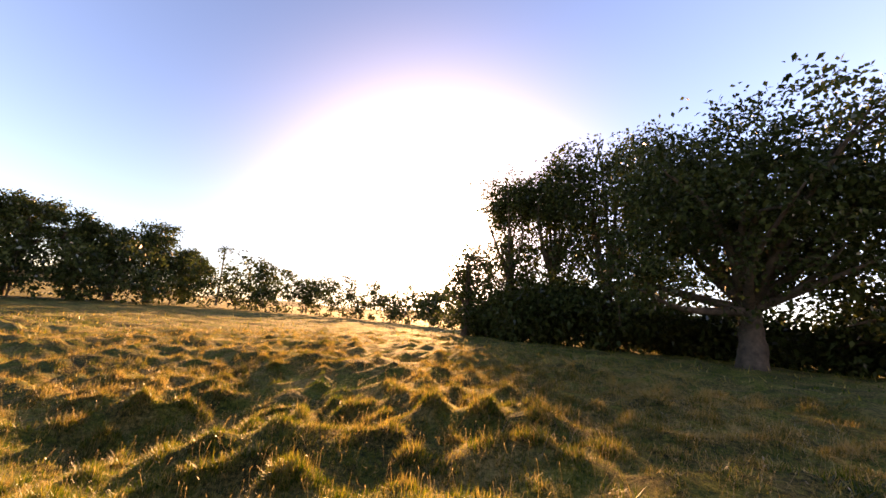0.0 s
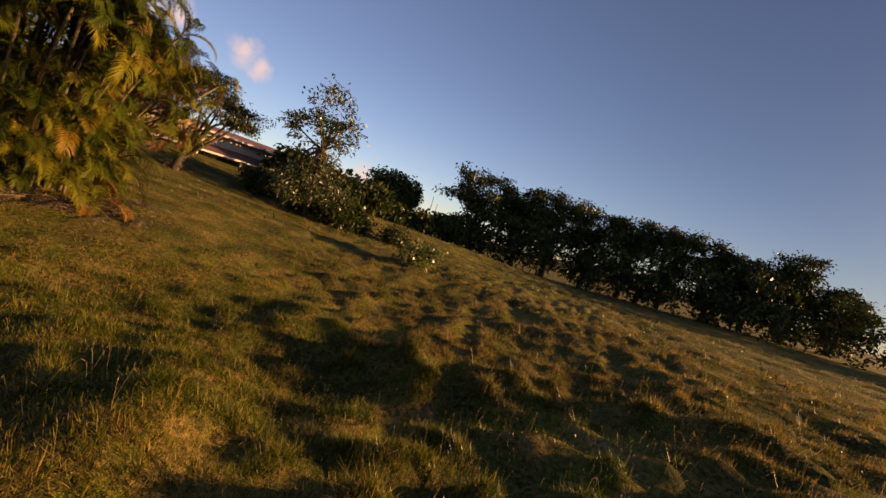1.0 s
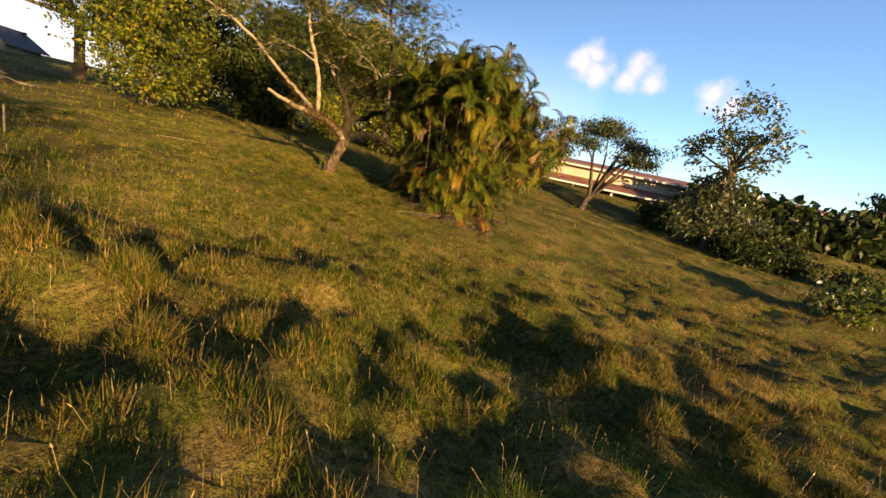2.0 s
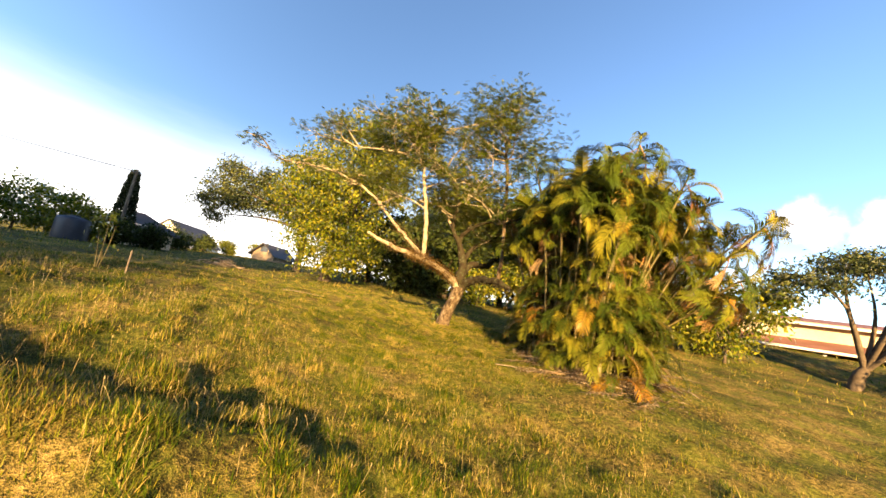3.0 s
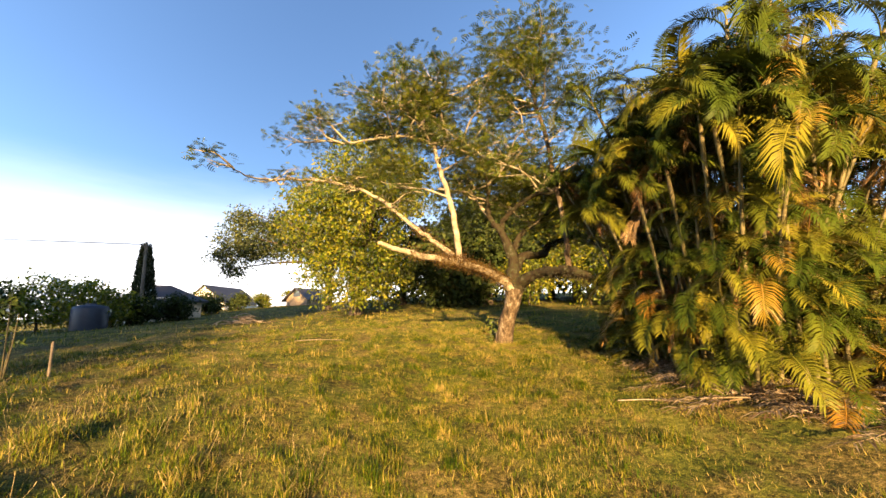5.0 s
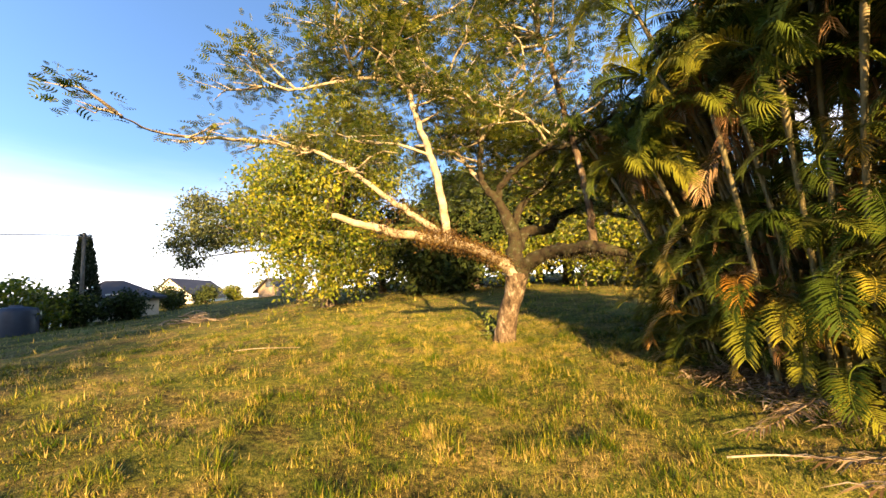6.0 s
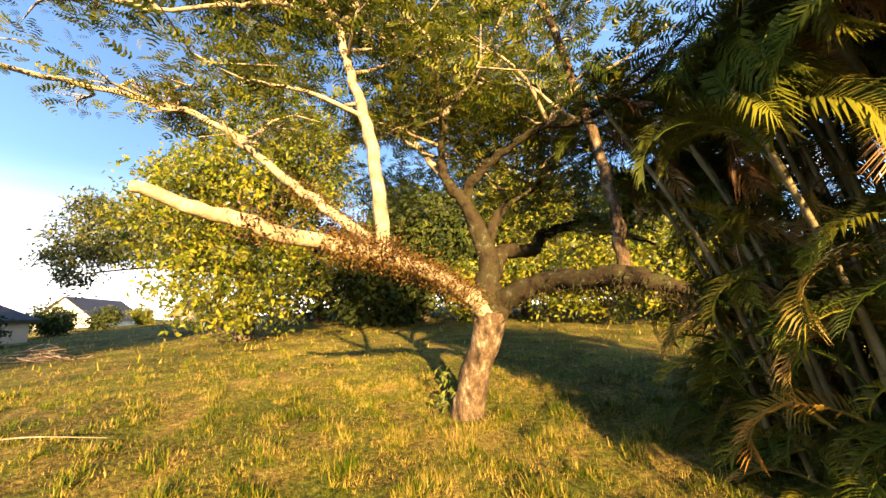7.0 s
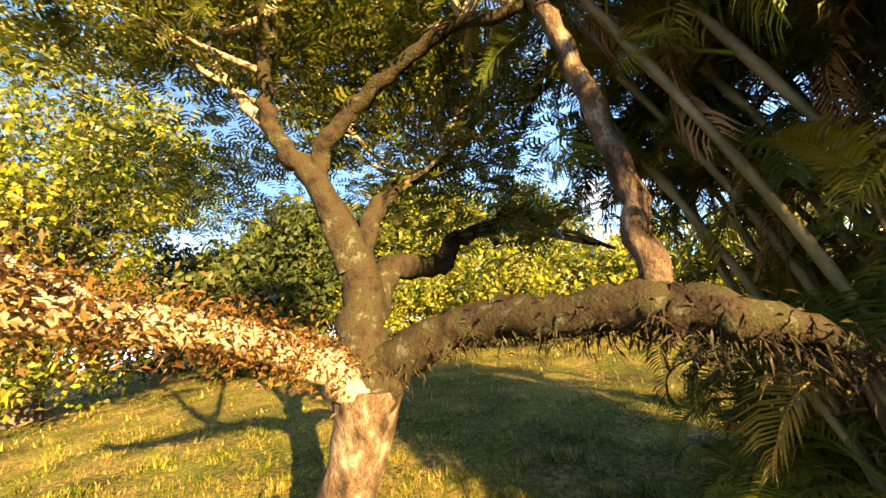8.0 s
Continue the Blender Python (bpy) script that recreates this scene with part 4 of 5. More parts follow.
def make_back_trees():
    tree("broadleaf_tree", (-10.5, 6.1), "broad bright green tree with leaves down to the grass", lobes_round(4.3, 5.6, 9, 0.95) + [(0.4, 0, 2.2, 3.0, 3.0, 1.9), (1.5, -2, 1.8, 2.0, 2.0, 1.5)], 0.3, 2.5, M_BRIGHT, 1000, 44, 0.32, 0.18, 0.1, n_limbs=22)
    tree("broadleaf_tree", (-17.5, 10.5), "grey-green tree with an open drooping crown", [(-4.2, -4.0, 6.6, 1.0, 1.0, 0.7), (-3.2, -3.0, 5.6, 1.3, 1.3, 0.9), (-4.8, -4.4, 5.2, 0.9, 0.9, 0.8), (-4.0, -3.6, 4.2, 1.1, 1.1, 0.7), (-5.2, -4.6, 3.9, 0.7, 0.7, 0.7), (-4.6, -4.2, 3.0, 0.6, 0.6, 0.6), (-2.2, -2.0, 6.2, 1.4, 1.4, 1.0), (-1.5, -1.2, 5.0, 1.5, 1.5, 1.2), (-2.6, -2.4, 4.4, 1.0, 1.0, 0.9)], 0.24, 3.6, M_DULL, 420, 34, 0.34, 0.22, 0.1, n_limbs=18)
    tree("broadleaf_tree", (-6.5, 13.5), "shady dark green tree behind the lawn", lobes_round(3.6, 4.4, 6, 0.9), 0.28, 2.2, M_DARKLEAF, 480, 36, 0.42, 0.3, 0.15)
    tree("broadleaf_tree", (-1.5, 15.5), "tall leafy tree behind the lawn", lobes_round(3.4, 5.0, 6, 1.0), 0.26, 2.4, M_BRIGHT, 430, 36, 0.42, 0.3, 0.15)
    tree("broadleaf_tree", (4.2, 17.0), "leafy tree behind the palms", lobes_round(3.0, 4.2, 6, 0.9), 0.24, 2.0, M_DARKLEAF, 380, 36, 0.42, 0.3, 0.15)
    for x, y, r, z in ((-9.0, 17.0, 3.6, 4.2), (-13.5, 14.0, 3.4, 3.8), (-4.0, 19.0, 3.6, 4.4), (0.8, 21.0, 3.8, 5.0), (-7.5, 11.0, 2.4, 2.6)):
        tree("broadleaf_tree", (x, y), "shady dark green tree in the belt behind the lawn", lobes_round(r, z, 7, 0.9) + [(0, 0, z * 0.4, r * 0.9, r * 0.9, z * 0.4)], 0.24, 1.8, M_DARKLEAF, 260, 26, 0.42, 0.36, 0.18, group="trees behind the lawn", n_limbs=10)
    for x, y, r in ((2.2, 11.4, 2.4), (4.6, 11.0, 2.5), (6.9, 10.4, 2.4), (8.9, 9.2, 2.2), (-0.2, 12.4, 2.2), (-3.5, 12.5, 1.8)):
        tree("shrub", (x, y), "bright green shrub in a row behind the lawn", lobes_round(r, r * 0.85, 6, 0.85), 0.06, 0.5, M_BRIGHT, 210, 26, 0.28, 0.2, 0.105, group="shrubs behind the lawn", n_limbs=8, category="shrub")
    for x, y, r in ((19.0, 5.6, 1.2), (20.6, 3.4, 0.9), (16.6, 7.4, 0.9), (22.0, 1.0, 0.8), (18.3, 3.0, 0.9)):
        tree("shrub", (x, y), "dark overgrown shrub on the grassy bank", lobes_round(r * 1.2, r * 0.7, 5, 0.7), 0.06, 0.4, M_DARKLEAF, 90, 28, 0.28, 0.2, 0.1, group="shrubs on the bank", n_limbs=6, category="shrub")
    # flat-topped tree and tall open tree before the long building
    flat = [(0, 0, 4.5, 2.0, 2.0, 0.18), (-1.8, 0.4, 3.9, 1.2, 1.2, 0.16), (2.1, -0.8, 3.8, 1.4, 1.3, 0.16), (0.3, 0.6, 5.0, 1.3, 1.3, 0.14), (1.4, -1.4, 3.1, 1.1, 1.0, 0.15), (2.9, -0.2, 3.2, 1.1, 1.1, 0.14), (-2.4, -0.6, 3.1, 1.0, 1.0, 0.15), (-1.2, -1.4, 3.5, 0.9, 0.9, 0.14), (2.2, 1.0, 4.3, 1.1, 1.1, 0.14)]
    tree("flat_topped_tree", (12.6, 8.6), "low flat-topped tree with dark spreading limbs", flat, 0.2, 0.8, M_DULL, 300, 34, 0.24, 0.17, 0.07, n_limbs=9, lean=(0.3, 0), shell=0.1)
    tall = [(0, 0, 6.2, 1.3, 1.3, 1.3), (-1.0, 0.3, 4.6, 1.2, 1.2, 0.9), (0.9, -0.4, 5.0, 1.1, 1.1, 1.0), (0.2, 0.3, 3.0, 1.6, 1.6, 0.8), (0.9, 0.2, 1.6, 1.7, 1.7, 0.9), (-0.8, 0.3, 1.5, 1.4, 1.4, 0.9)]
    tree("open_tree", (17.4, 4.4), "tall open tree with tufted leaves and a leafy foot", tall, 0.15, 4.2, M_DULL, 190, 30, 0.26, 0.24, 0.1, n_limbs=30)


reseed(13)
make_back_trees()


# ---- the far tree line, the trees by the sun and the hills ----
def make_far_trees():
    far = lambda az, d, ox=1.0, oy=-13.0: (ox - math.sin(radians(az)) * d, oy + math.cos(radians(az)) * d)
    x, y = far(-55.4, 62)
    tree("round_tree", (x, y), "round dark tree with a smooth dome", [(0, 0, 5.6, 4.6, 4.6, 2.6), (0, 0, 4.2, 4.3, 4.3, 1.6)], 0.4, 3.0, M_DARKLEAF, 420, 34, 0.55, 0.55, 0.3, group="far tree line")
    spec = ((-68.5, 62, 5.2, 7.0, 10), (-75.3, 64, 4.4, 7.3, 8), (-80.0, 66, 4.4, 7.8, 8), (-85.5, 68, 4.6, 8.2, 8), (-90.5, 70, 5.0, 8.6, 8), (-95.4, 72, 4.6, 8.2, 8), (-100.5, 74, 3.6, 8.0, 7), (-104.2, 76, 4.0, 7.6, 7), (-107.8, 78, 3.8, 9.7, 7), (-111.7, 82, 3.4, 7.1, 6))
    for az, d, r, z, n in spec:
        x, y = far(az, d)
        z *= 1.1 + 0.28 * max(0.0, min(1.0, (az + 105) / 30))
        crown = [(RNG.uniform(-0.75, 0.75) * r, RNG.uniform(-0.75, 0.75) * r, z * RNG.uniform(0.62, 1.32), r * RNG.uniform(0.3, 0.55), r * RNG.uniform(0.3, 0.55), r * RNG.uniform(0.14, 0.26)) for _ in range(n * 2 + 4)] + [(0, 0, z * 0.95, r * 0.9, r * 0.9, z * 0.3), (0, 0, z * 0.4, r * 0.95, r * 0.95, z * 0.38)]
        tree("far_tree", (x, y), "dark broad-crowned tree in the far row", crown, 0.42, 3.2, M_DARKLEAF, 480, 20, 0.52, 0.46, 0.26, group="far tree line", n_limbs=16, shell=0.2)
    for az, d, r in ((-56.0, 48, 0.8), (-60.0, 50, 0.9), (-64.5, 56, 1.4), (-70.8, 60, 3.0), (-77.2, 62, 3.2), (-87.8, 64, 3.2), (-95.5, 66, 3.2), (-103.3, 68, 3.4), (-110.0, 72, 3.2), (-117.8, 74, 3.4), (-123.3, 74, 3.0), (-129.0, 76, 2.6), (-135.7, 78, 3.0), (-142.3, 74, 2.8), (-147.9, 60, 2.4), (-41.0, 33, 0.8), (-47.0, 35, 0.8), (-52.0, 38, 0.8)):
        x, y = far(az, d)
        tree("hedge_shrub", (x, y), "dark overgrown shrub in the far hedge", lobes_round(r * 2.3, r * 1.4, 6, 0.8), 0.1, 0.8, M_DARKLEAF, 120, 20, 0.5, 0.64, 0.34, group="far hedge", n_limbs=6, category="shrub")
    # big trees beside the low sun
    o = (-1.7, -8.2)
    x, y = far(172, 21, *o)
    tree("big_tree", (x, y), "huge dark spreading tree against the light", lobes_round(6.6, 7.4, 12, 0.85) + [(-4.5, 0, 5.0, 3.0, 3.0, 2.0), (4.5, 1, 5.2, 2.6, 2.6, 2.2), (4.4, 3, 3.6, 2.0, 2.0, 1.4)], 0.5, 2.9, M_DARKLEAF, 1250, 34, 0.46, 0.25, 0.15, n_limbs=34, group="trees beside the field")
    for az, d, r, z, n, c in ((-150.8, 30, 2.0, 5.2, 5, 150), (-171.5, 26, 4.6, 10.6, 8, 520), (-163.5, 28, 3.1, 11.4, 7, 480), (-157.0, 29, 2.5, 11.0, 6, 380), (-178.1, 32, 4.5, 7.5, 7, 260), (158, 25, 4.4, 5.6, 8, 300)):
        x, y = far(az, d, *o)
        tree("field_tree", (x, y), "tall dark tree at the edge of the field", lobes_round(r, z, n, 1.25) + [(0, 0, z * 0.5, r * 0.95, r * 0.95, z * 0.34), (0, 0, z * 0.25, r * 1.05, r * 1.05, z * 0.22)], 0.32, z * 0.45, M_DARKLEAF, c, 28, 0.48, 0.29, 0.17, group="trees beside the field", n_limbs=18)
    for az, d, r in ((-154.0, 30, 1.7), (-157.0, 28, 2.1), (-161.1, 27, 2.3), (-164.0, 27, 2.6), (-169.1, 26, 2.4), (-174.1, 27, 2.2), (-179.0, 28, 1.8), (176.0, 28, 1.7), (170.0, 27, 1.8), (163.0, 27, 2.0), (156.0, 26, 2.0)):
        x, y = far(az, d, *o)
        tree("field_shrub", (x, y), "dark shrub under the field trees", lobes_round(r * 1.2, r * 0.8, 5, 0.8), 0.1, 0.8, M_DARKLEAF, 150, 26, 0.42, 0.4, 0.22, group="shrubs beside the field", n_limbs=6, category="shrub")
    # two far coconut palms
    for az, d, hh in ((-116.2, 95, 12.2), (-121.5, 110, 11.4)):
        x, y = far(az, d)
        hh -= h(x, y)
        ob = thing("coconut_palm", (x, y, h(x, y)), "slender coconut palm far off", "palm", "far coconut palms")
        s = Shape()
        tube(s, smooth_path([(0, 0, -0.3), (0.3, 0, hh * 0.5), (0.9, 0, hh)], 6), [0.3, 0.2, 0.16], 8)
        stem = part("stem", s, M_DARKBARK, ob)
        for j in range(14):
            me = FRONDS[j % 4]
            place_part("frond", me, stem, Matrix.Translation((0.9, 0, hh)) @ pose(0, 0, 0, 0, RNG.uniform(-10, 35), j * 137.5) @ Matrix.Scale(2.2, 4))
    # two thin masts
    for az in (-61.6, -62.4):
        x, y = far(az, 66)
        ob = thing("mast", (x, y, h(x, y)), "thin steel mast beyond the hedge", "mast", "far masts")
        s = Shape()
        tube(s, [(0, 0, -0.2), (0, 0, 7.2 if az > -62 else 6.2)], [0.07, 0.05], 6)
        part("shaft", s, M_POLE, ob)


reseed(14)
make_far_trees()


def make_hills():
    s = Shape()
    az = np.radians(np.linspace(-180, 180, 241))
    rows = []
    for d, k in ((1500, 0.0), (1750, 1.0), (2100, 0.0)):
        amp = 46 * np.exp(-((np.degrees(az) - 66) / 16) ** 2) + 22 + 10 * np.sin(az * 7 + 1) + 6 * np.sin(az * 17 + 2) + 3 * np.sin(az * 41)
        rows.append(np.stack([-np.sin(az) * d, np.cos(az) * d, k * amp + (k - 1) * 20], -1))
    v = np.concatenate(rows)
    n = len(az)
    i = np.arange(n - 1)
    f = np.concatenate([np.stack([i + r * n, i + 1 + r * n, i + 1 + (r + 1) * n, i + (r + 1) * n], -1) for r in range(2)])
    s.add(v, f)
    ob = new("backdrop", s.mesh("backdrop", M_HILL))
    tagged(ob, "low wooded hills along the horizon", "hills", kind="structure")


make_hills()


# ---- houses, pole and cypress ----
def gable_house(name, place, turn, size, eave, ridge, label, wall, roof, windows=((0.3, 0.9), (0.7, 0.9)), hip=0.0, over=0.4):
    """A house with walls, an overhanging gable or hip roof, and windows with frames."""
    lx, ly = size
    x, y = place
    ob = thing(name, (x, y, h(x, y) - 0.1), label, "house")
    ob.rotation_euler = (0, 0, radians(turn))
    s = Shape()
    box(s, (-lx / 2, -ly / 2, 0), (lx / 2, ly / 2, eave))
    if not hip:
        for sx in (-1, 1):
            xx, xi = sx * lx / 2, sx * (lx / 2 - 0.2)
            s.add([(xx, -ly / 2, eave), (xx, ly / 2, eave), (xx, 0, ridge - 0.12), (xi, -ly / 2, eave), (xi, ly / 2, eave), (xi, 0, ridge - 0.12)], [(0, 1, 2), (3, 5, 4)])
    part("wall", s, wall, ob, smooth=False)
    r = Shape()
    ex, ey, drop = lx / 2 + over, ly / 2 + over, (ridge - eave) * over / (ly / 2)
    hx = ex - hip
    top = [(-ex, -ey, eave - drop), (ex, -ey, eave - drop), (ex, ey, eave - drop), (-ex, ey, eave - drop), (-hx, 0, ridge), (hx, 0, ridge)]
    under = [(a, b, c - 0.12) for a, b, c in top]
    n = 6
    f4 = [(0, 1, 5, 4), (2, 3, 4, 5), (n, n + 4, n + 5, n + 1), (n + 2, n + 5, n + 4, n + 3), (0, n, n + 1, 1), (2, n + 2, n + 3, 3)]
    f3 = [(1, 2, 5), (3, 0, 4), (n + 1, n + 5, n + 2), (n + 3, n + 4, n)]
    r.add(top + under, f4)
    if hip:
        r.f.append(np.array(f3))
    r.f.append(np.array([(1, n + 1, n + 2, 2), (3, n + 3, n, 0)]) if hip else np.array([(1, n + 1, n + 5, 5), (5, n + 5, n + 2, 2), (3, n + 3, n + 4, 4), (4, n + 4, n, 0)]))
    part("roof", r, roof, ob, smooth=False)
    for u, z in windows:
        for sy in (-1, 1):
            yy = sy * ly / 2
            xx = -lx / 2 + u * lx
            w = Shape()
            for lo, hi in (((xx - 0.62, yy - 0.05, z), (xx + 0.62, yy + 0.05, z + 0.08)), ((xx - 0.62, yy - 0.05, z + 1.1), (xx + 0.62, yy + 0.05, z + 1.18)), ((xx - 0.62, yy - 0.05, z), (xx - 0.54, yy + 0.05, z + 1.18)), ((xx + 0.54, yy - 0.05, z), (xx + 0.62, yy + 0.05, z + 1.18))):
                box(w, lo, hi)
            win = part("window", w, M_WALL, ob, smooth=False)
            g = Shape()
            box(g, (xx - 0.54, yy - 0.02, z + 0.08), (xx + 0.54, yy + 0.02, z + 1.1))
            part("pane", g, M_GLASS, win, smooth=False)
    for sx in (-1, 1):
        w = Shape()
        xx = sx * lx / 2
        box(w, (xx - 0.04, -0.5, 1.0), (xx + 0.04, 0.5, 2.0))
        part("window", w, M_GLASS, ob, smooth=False)
    return ob


def at(az, d, ox=2.28, oy=-7.26):
    return (ox - math.sin(radians(az)) * d, oy + math.cos(radians(az)) * d)


def make_houses():
    gable_house("white_house", (-59.2, 25.9), 118, (9, 6.4), 6.7 - h(-59.2, 25.9) - 2.6, 6.7 - h(-59.2, 25.9), "white house with a dark gable roof", M_WALL, M_ROOF, ())
    gable_house("hip_roof_house", at(68.6, 36), 75, (4.6, 4.0), 1.7, 2.85, "small house with a dark hip roof behind a hedge", M_CREAM, M_ROOF, ((0.5, 0.6),), hip=2.2)
    gable_house("open_shed", at(51.0, 46), 100, (3.5, 3.0), 0.9, 2.0, "small open shed with a light gable", M_WOOD, M_ROOF, ())
    # long low building with two levels of red roof and posts
    cx, cy = 22.0, 17.5
    ob = thing("long_building", (cx, cy, h(cx, cy) - 0.75), "long low building with red-brown roofs and a cream wall", "building")
    ob.rotation_euler = (0, 0, radians(-14))
    s = Shape()
    box(s, (-16, -2.5, 0), (11.4, 4.5, 2.72))
    part("wall", s, M_CREAM, ob, smooth=False)
    for zlo, zhi, ylo, yhi in ((1.2, 1.78, -4.8, -2.4), (2.62, 3.3, -3.0, 1.2)):
        r = Shape()
        v = [(-16.6, ylo, zlo), (12, ylo, zlo), (12, yhi, zhi), (-16.6, yhi, zhi)]
        r.add(v + [(a, b, c - 0.14) for a, b, c in v], [(0, 1, 2, 3), (7, 6, 5, 4), (0, 4, 5, 1), (1, 5, 6, 2), (2, 6, 7, 3), (3, 7, 4, 0)])
        part("roof", r, M_RED, ob, smooth=False)
        f = Shape()
        box(f, (-16.6, ylo - 0.07, zlo - 0.12), (12, ylo - 0.004, zlo + 0.0))
        part("fascia", f, M_WALL, ob, "white fascia board", smooth=False)
    r = Shape()
    v = [(-16.6, 1.2, 3.3), (12, 1.2, 3.3), (12, 5.2, 2.5), (-16.6, 5.2, 2.5)]
    r.add(v + [(a, b, c - 0.14) for a, b, c in v], [(0, 1, 2, 3), (7, 6, 5, 4), (0, 4, 5, 1), (1, 5, 6, 2), (2, 6, 7, 3), (3, 7, 4, 0)])
    part("roof", r, M_RED, ob, smooth=False)
    for i in range(10):
        x = -15.5 + i * 2.82
        q = Shape()
        box(q, (x - 0.07, -4.5, -0.3), (x + 0.07, -4.36, 1.2))
        part("post", q, M_WALL, ob, "white post", smooth=False)
        if i % 2 == 0:
            w = Shape()
            box(w, (x + 0.5, -2.54, 0.8), (x + 1.9, -2.47, 1.42))
            part("window", w, M_GLASS, ob, smooth=False)


make_houses()


def make_pole_and_cypress():
    x, y = -24.8, 2.2
    g = h(x, y)
    ob = thing("cypress", (x, y, g), "tall narrow dark cypress", "tree")
    s = Shape()
    tube(s, [(0, 0, -0.2), (0.05, -0.1, 4.6)], [0.14, 0.02], 7)
    part("trunk", s, M_DARKBARK, ob)
    f = Shape()
    n = 5200
    t = RNG.random(n) ** 0.8
    r = np.interp(t, [0, 0.08, 0.3, 0.75, 1.0], [0.85, 0.85, 0.6, 0.36, 0.16]) * (0.65 + 0.4 * RNG.random(n))
    a = RNG.uniform(0, 2 * np.pi, n)
    p = np.column_stack([r * np.cos(a) + 0.05 * t, r * np.sin(a) - 0.1 * t, 0.1 + t * 4.75])
    leaves(f, p, 0.24, 0.1, 0.0, np.column_stack([np.cos(a) * 0.35, np.sin(a) * 0.35, 0.9 + 0 * a]) + RNG.normal(size=(n, 3)) * 0.2)
    part("crown", f, M_CYPRESS, ob)
    # utility pole in front of it, with its wires
    px, py = -23.85, 1.75
    pg = h(px, py)
    pole = thing("utility_pole", (px, py, pg), "grey timber utility pole beside the cypress", "utility pole")
    s = Shape()
    tube(s, [(0, 0, -0.4), (0, 0, 5.0)], [0.11, 0.075], 9)
    part("shaft", s, M_POLE, pole)
    s = Shape()
    box(s, (-0.04, -0.26, 4.72), (0.04, 0.26, 4.8))
    part("crossarm", s, M_POLE, pole)
    for k in (-0.2, 0.2):
        s = Shape()
        tube(s, [(0, k, 4.8), (0, k, 4.9)], [0.035, 0.025], 7)
        part("insulator", s, M_WALL, pole)
    for (ex, ey, ez), k in (((-52, 34, 6.0), 0.2), ((-52, 34.6, 5.4), -0.2), ((-46, -60, 6.5), 0.2), ((-46, -60.6, 6.2), -0.2)):
        t = np.linspace(0, 1, 14)[:, None]
        a, b = np.array([px, py + k, pg + 4.86]), np.array([ex, ey, ez])
        p = a + (b - a) * t
        p[:, 2] -= (4 * t * (1 - t) * 0.9)[:, 0]
        s = Shape()
        tube(s, p, [0.014, 0.014], 4)
        w = new("overhead_wire", s.mesh("overhead_wire", M_WIRE))
        tagged(w, "thin sagging overhead wire from the utility pole", "wire", "overhead wires")
    # far poles that carry the other ends
    for ex, ey, ez in ((-52, 34.3, 6.1), (-46, -60.3, 6.6)):
        g2 = h(ex, ey)
        p2 = thing("utility_pole", (ex, ey, g2), "grey timber utility pole far off", "utility pole")
        s = Shape()
        tube(s, [(0, 0, -0.4), (0, 0, ez - g2 + 0.2)], [0.12, 0.08], 8)
        part("shaft", s, M_POLE, p2)
    # hedge, shrubs and a dark tank round the small house
    for az, d, r, mat in ((73.5, 27, 1.1, M_BRIGHT), (76.5, 28, 1.5, M_BRIGHT), (79.5, 30, 1.7, M_BRIGHT), (83.5, 31, 1.6, M_DARKLEAF), (71.8, 27.5, 0.9, M_DARKLEAF), (67.2, 29, 0.8, M_DARKLEAF), (63.2, 40, 0.9, M_DARKLEAF), (60.0, 48, 1.0, M_DARKLEAF), (88, 32, 1.8, M_DARKLEAF), (94, 34, 1.8, M_DARKLEAF), (57, 52, 0.9, M_BRIGHT), (53.0, 50, 1.0, M_BRIGHT), (63.6, 46, 1.3, M_DARKLEAF)):
        sx, sy = at(az, d)
        tree("garden_shrub", (sx, sy), "leafy shrub in the far garden hedge", lobes_round(r * 1.2, r * 1.0, 5, 0.85), 0.07, 0.5, mat, 90, 26, 0.3, 0.24, 0.12, group="garden shrubs", n_limbs=6, category="shrub")
    tx, ty = at(75.6, 25.5)
    ob = thing("water_tank", (tx, ty, h(tx, ty) - 0.05), "squat dark plastic water tank", "tank")
    s = Shape()
    tube(s, [(0, 0, 0), (0, 0, 0.15), (0, 0, 1.1), (0, 0, 1.25), (0, 0, 1.34)], [0.72, 0.75, 0.75, 0.7, 0.35], 20)
    part("body", s, M_TANK, ob)
    s = Shape()
    tube(s, [(0, 0, 1.33), (0, 0, 1.42)], [0.24, 0.22], 14)
    part("lid", s, M_TANK, ob)


reseed(15)
make_pole_and_cypress()


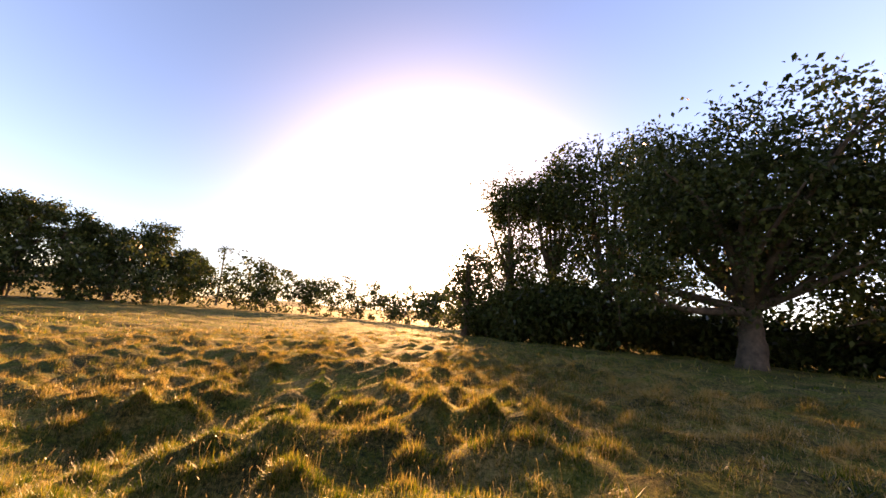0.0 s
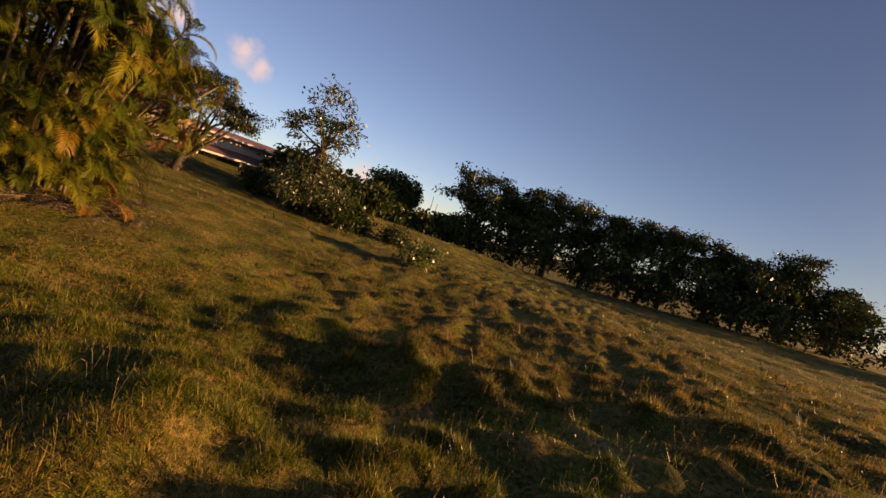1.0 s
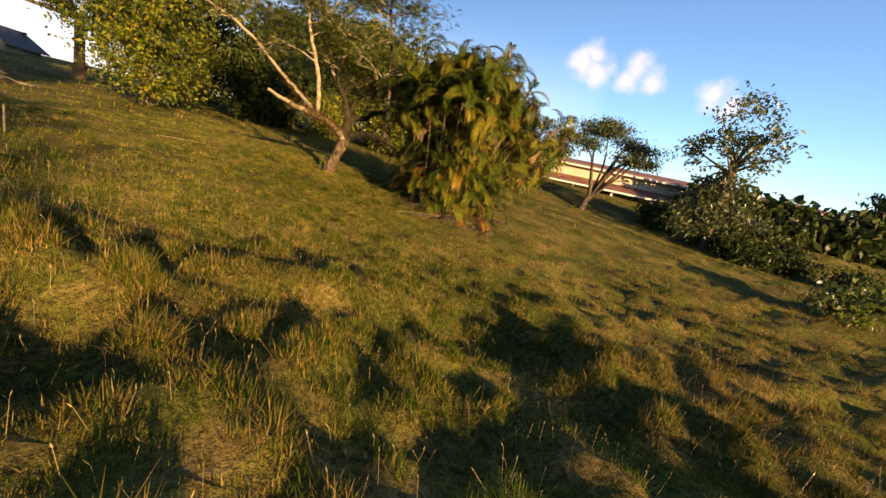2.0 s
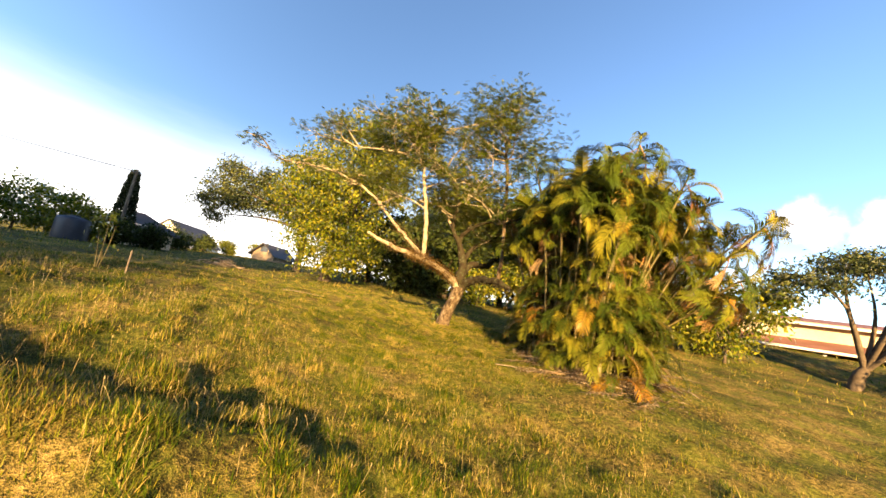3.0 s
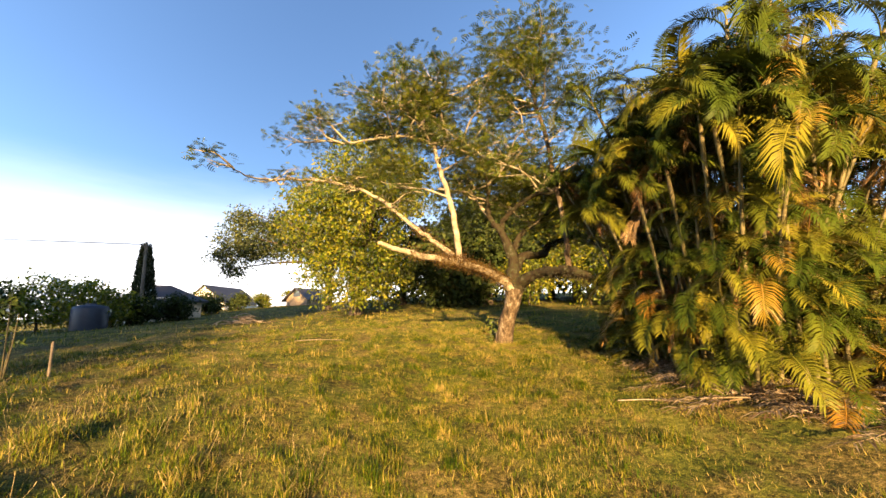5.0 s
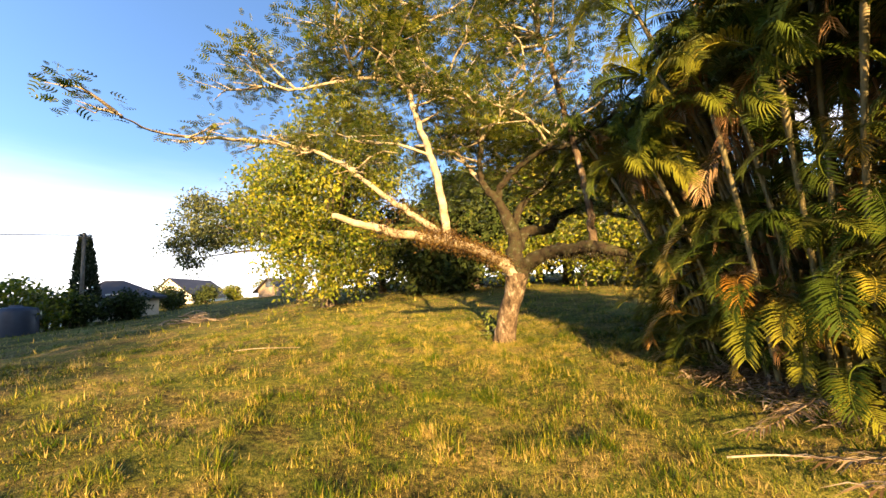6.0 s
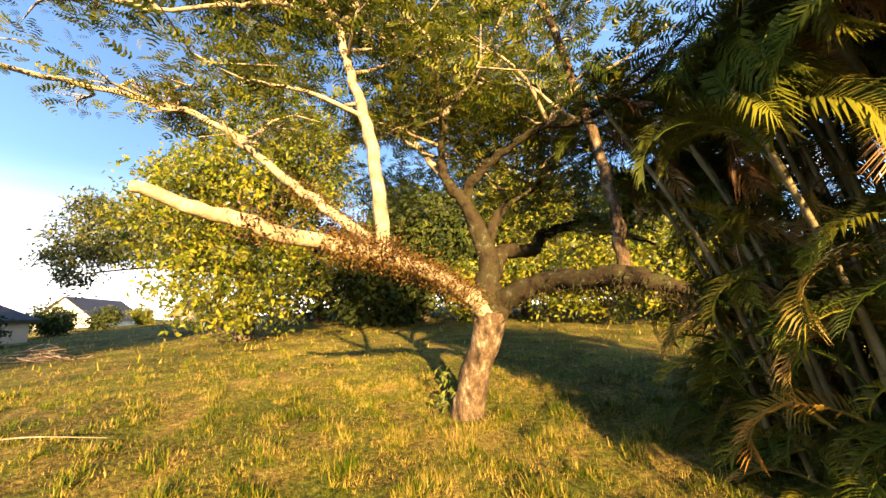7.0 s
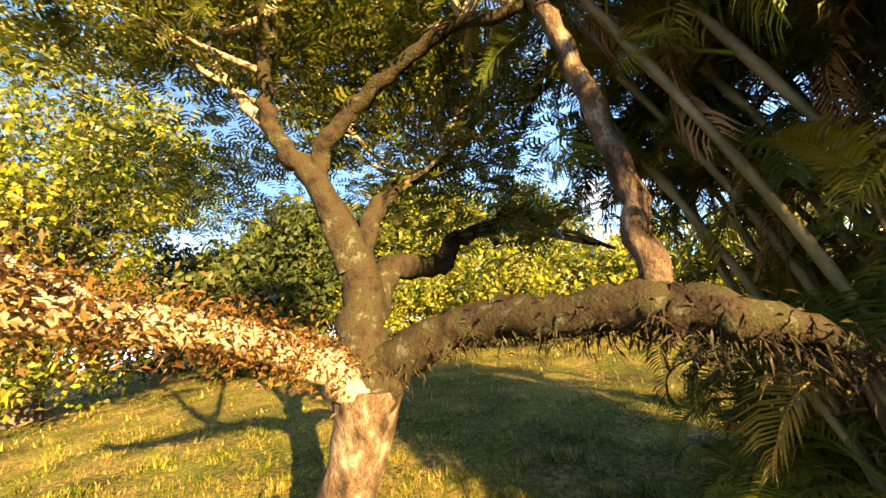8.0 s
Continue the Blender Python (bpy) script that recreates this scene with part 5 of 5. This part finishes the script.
# ---- small things on the grass ----
def make_small_things():
    # sapling with a stake
    x, y = -3.9, -7.0
    ob = thing("sapling", (x, y, h(x, y)), "thin young sapling with sparse leaves in the grass", "sapling")
    s = Shape()
    for dx, dy, t in ((0.0, 0.0, 1.0), (0.1, 0.04, 0.8), (-0.08, 0.05, 0.6), (0.03, -0.08, 0.7)):
        tube(s, smooth_path([(dx * 0.3, dy * 0.3, -0.05), (dx, dy, t * 0.5), (dx * 1.5 - 0.06, dy * 1.6, t)], 4), [0.011, 0.008, 0.003], 6)
    part("stem", s, M_STEM, ob)
    f = Shape()
    n = 70
    leaves(f, np.column_stack([RNG.normal(-0.03, 0.1, n), RNG.normal(0, 0.1, n), RNG.uniform(0.35, 1.05, n)]), 0.11, 0.035, 0.4)
    part("leaves", f, M_SHRUB, ob)
    x, y = -3.75, -6.6
    ob = thing("stake", (x, y, h(x, y)), "short pale wooden stake", "stake")
    s = Shape()
    tube(s, [(0, 0, -0.1), (0.01, 0, 0.42), (0.012, 0, 0.45)], [0.017, 0.016, 0.01], 7)
    part("shaft", s, M_WOOD, ob)
    # bush in the field
    x, y = 15.3, -4.4
    tree("bush", (x, y), "leafy bright green bush standing in the field", [(0, 0, 0.55, 0.7, 0.6, 0.45), (0.5, -0.2, 0.75, 0.5, 0.5, 0.3), (-0.5, 0.1, 0.45, 0.5, 0.5, 0.3)], 0.03, 0.25, M_SHRUB, 70, 26, 0.16, 0.17, 0.08, n_limbs=10, category="bush")
    # heap of cut brush
    x, y = -12.9, 1.6
    ob = thing("brush_pile", (x, y, h(x, y)), "low heap of cut dry branches", "brush pile")
    for i in range(46):
        a, r = RNG.uniform(0, 2 * np.pi), abs(RNG.normal(0, 0.45))
        b = RNG.uniform(0, np.pi)
        ln = RNG.uniform(0.4, 1.1)
        c = np.array([r * math.cos(a) * 1.6, r * math.sin(a), max(0.34 - 0.3 * r, 0.06) * RNG.random() + 0.03])
        d = np.array([math.cos(b), math.sin(b), RNG.normal() * 0.16]) * ln / 2
        s = Shape()
        tube(s, smooth_path([c - d, c + RNG.normal(size=3) * 0.05, c + d], 3), [0.02, 0.016, 0.006], 5)
        part("branch", s, M_WOOD, ob)
    # fallen stick
    for x, y, ln, yaw in ((-3.4, -2.4, 1.3, 15), (3.2, -3.3, 0.9, 10)):
        ob = thing("fallen_stick", (x, y, h(x, y) + 0.03), "bleached fallen stick lying on the grass", "stick", "fallen sticks")
        ob.rotation_euler = (0, 0, radians(yaw))
        s = Shape()
        tube(s, smooth_path([(-ln / 2, 0, 0.0), (-ln * 0.1, 0.04, 0.015), (ln / 2, 0, 0.0)], 5), [0.008, 0.006, 0.003], 6)
        part("wood", s, M_WOOD, ob)
    # dead fronds and litter round the palms
    for i in range(26):
        dx, dy = spread_out(RNG.uniform(1.05, 1.6), RNG.uniform(radians(-80), radians(70)))
        x, y = PALM[0] + dx, PALM[1] + dy
        ob = thing("fallen_frond", (x, y, h(x, y) + 0.05), "dry fallen palm frond lying on the ground", "palm frond", "fallen palm fronds")
        ob.rotation_euler = (RNG.normal() * 0.08, RNG.normal() * 0.05, RNG.uniform(0, 6.28))
        ob_scale = RNG.uniform(0.45, 0.8)
        ob.scale = (ob_scale, ob_scale, ob_scale)
        part("frond", FALLEN[i % 3], None, ob)["kind"] = "stuff"
    s = Shape()
    n = 6500
    p = np.array([spread_out(0.85 + abs(RNG.normal(0.25, 0.25)), RNG.uniform(radians(-110), radians(90))) for _ in range(n)]) + np.array(PALM)
    z = height(p[:, 0], p[:, 1]) + RNG.uniform(0.01, 0.06, n)
    w = RNG.normal(size=(n, 3)) * np.array([1, 1, 0.12])
    leaves(s, np.column_stack([p, z]), 0.15, 0.014, 3.0, w)
    ob = new("leaf_litter", s.mesh("leaf_litter", M_LITTER))
    tagged(ob, "dry palm leaf litter strewn round the clump", "leaf litter", kind="stuff")


def fallen_mesh(pairs, length, spread):
    s = Shape()
    t = np.linspace(0, 1, 9)
    path = np.stack([t * length, 0.12 * length * np.sin(t * 2.2), 0.03 * np.sin(t * 3.1)], -1)
    tube(s, path, [0.016, 0.011, 0.004], 5)
    tt = np.linspace(0.2, 1, pairs)
    base = np.stack([np.interp(tt, t, path[:, k]) for k in range(3)], -1)
    for sg in (1, -1):
        d = unit(np.stack([np.full(pairs, 0.9), np.full(pairs, sg * spread), RNG.normal(size=pairs) * 0.12], -1) + RNG.normal(size=(pairs, 3)) * 0.15 * np.array([1, 1, 0.3]))
        leaves(s, base, 0.34, 0.02, 3.0, d)
    return s.mesh("frond", M_LITTER)


FALLEN = [fallen_mesh(24, 1.2, 0.5), fallen_mesh(16, 1.0, 0.25), fallen_mesh(28, 1.4, 0.7)]
reseed(16)
make_small_things()
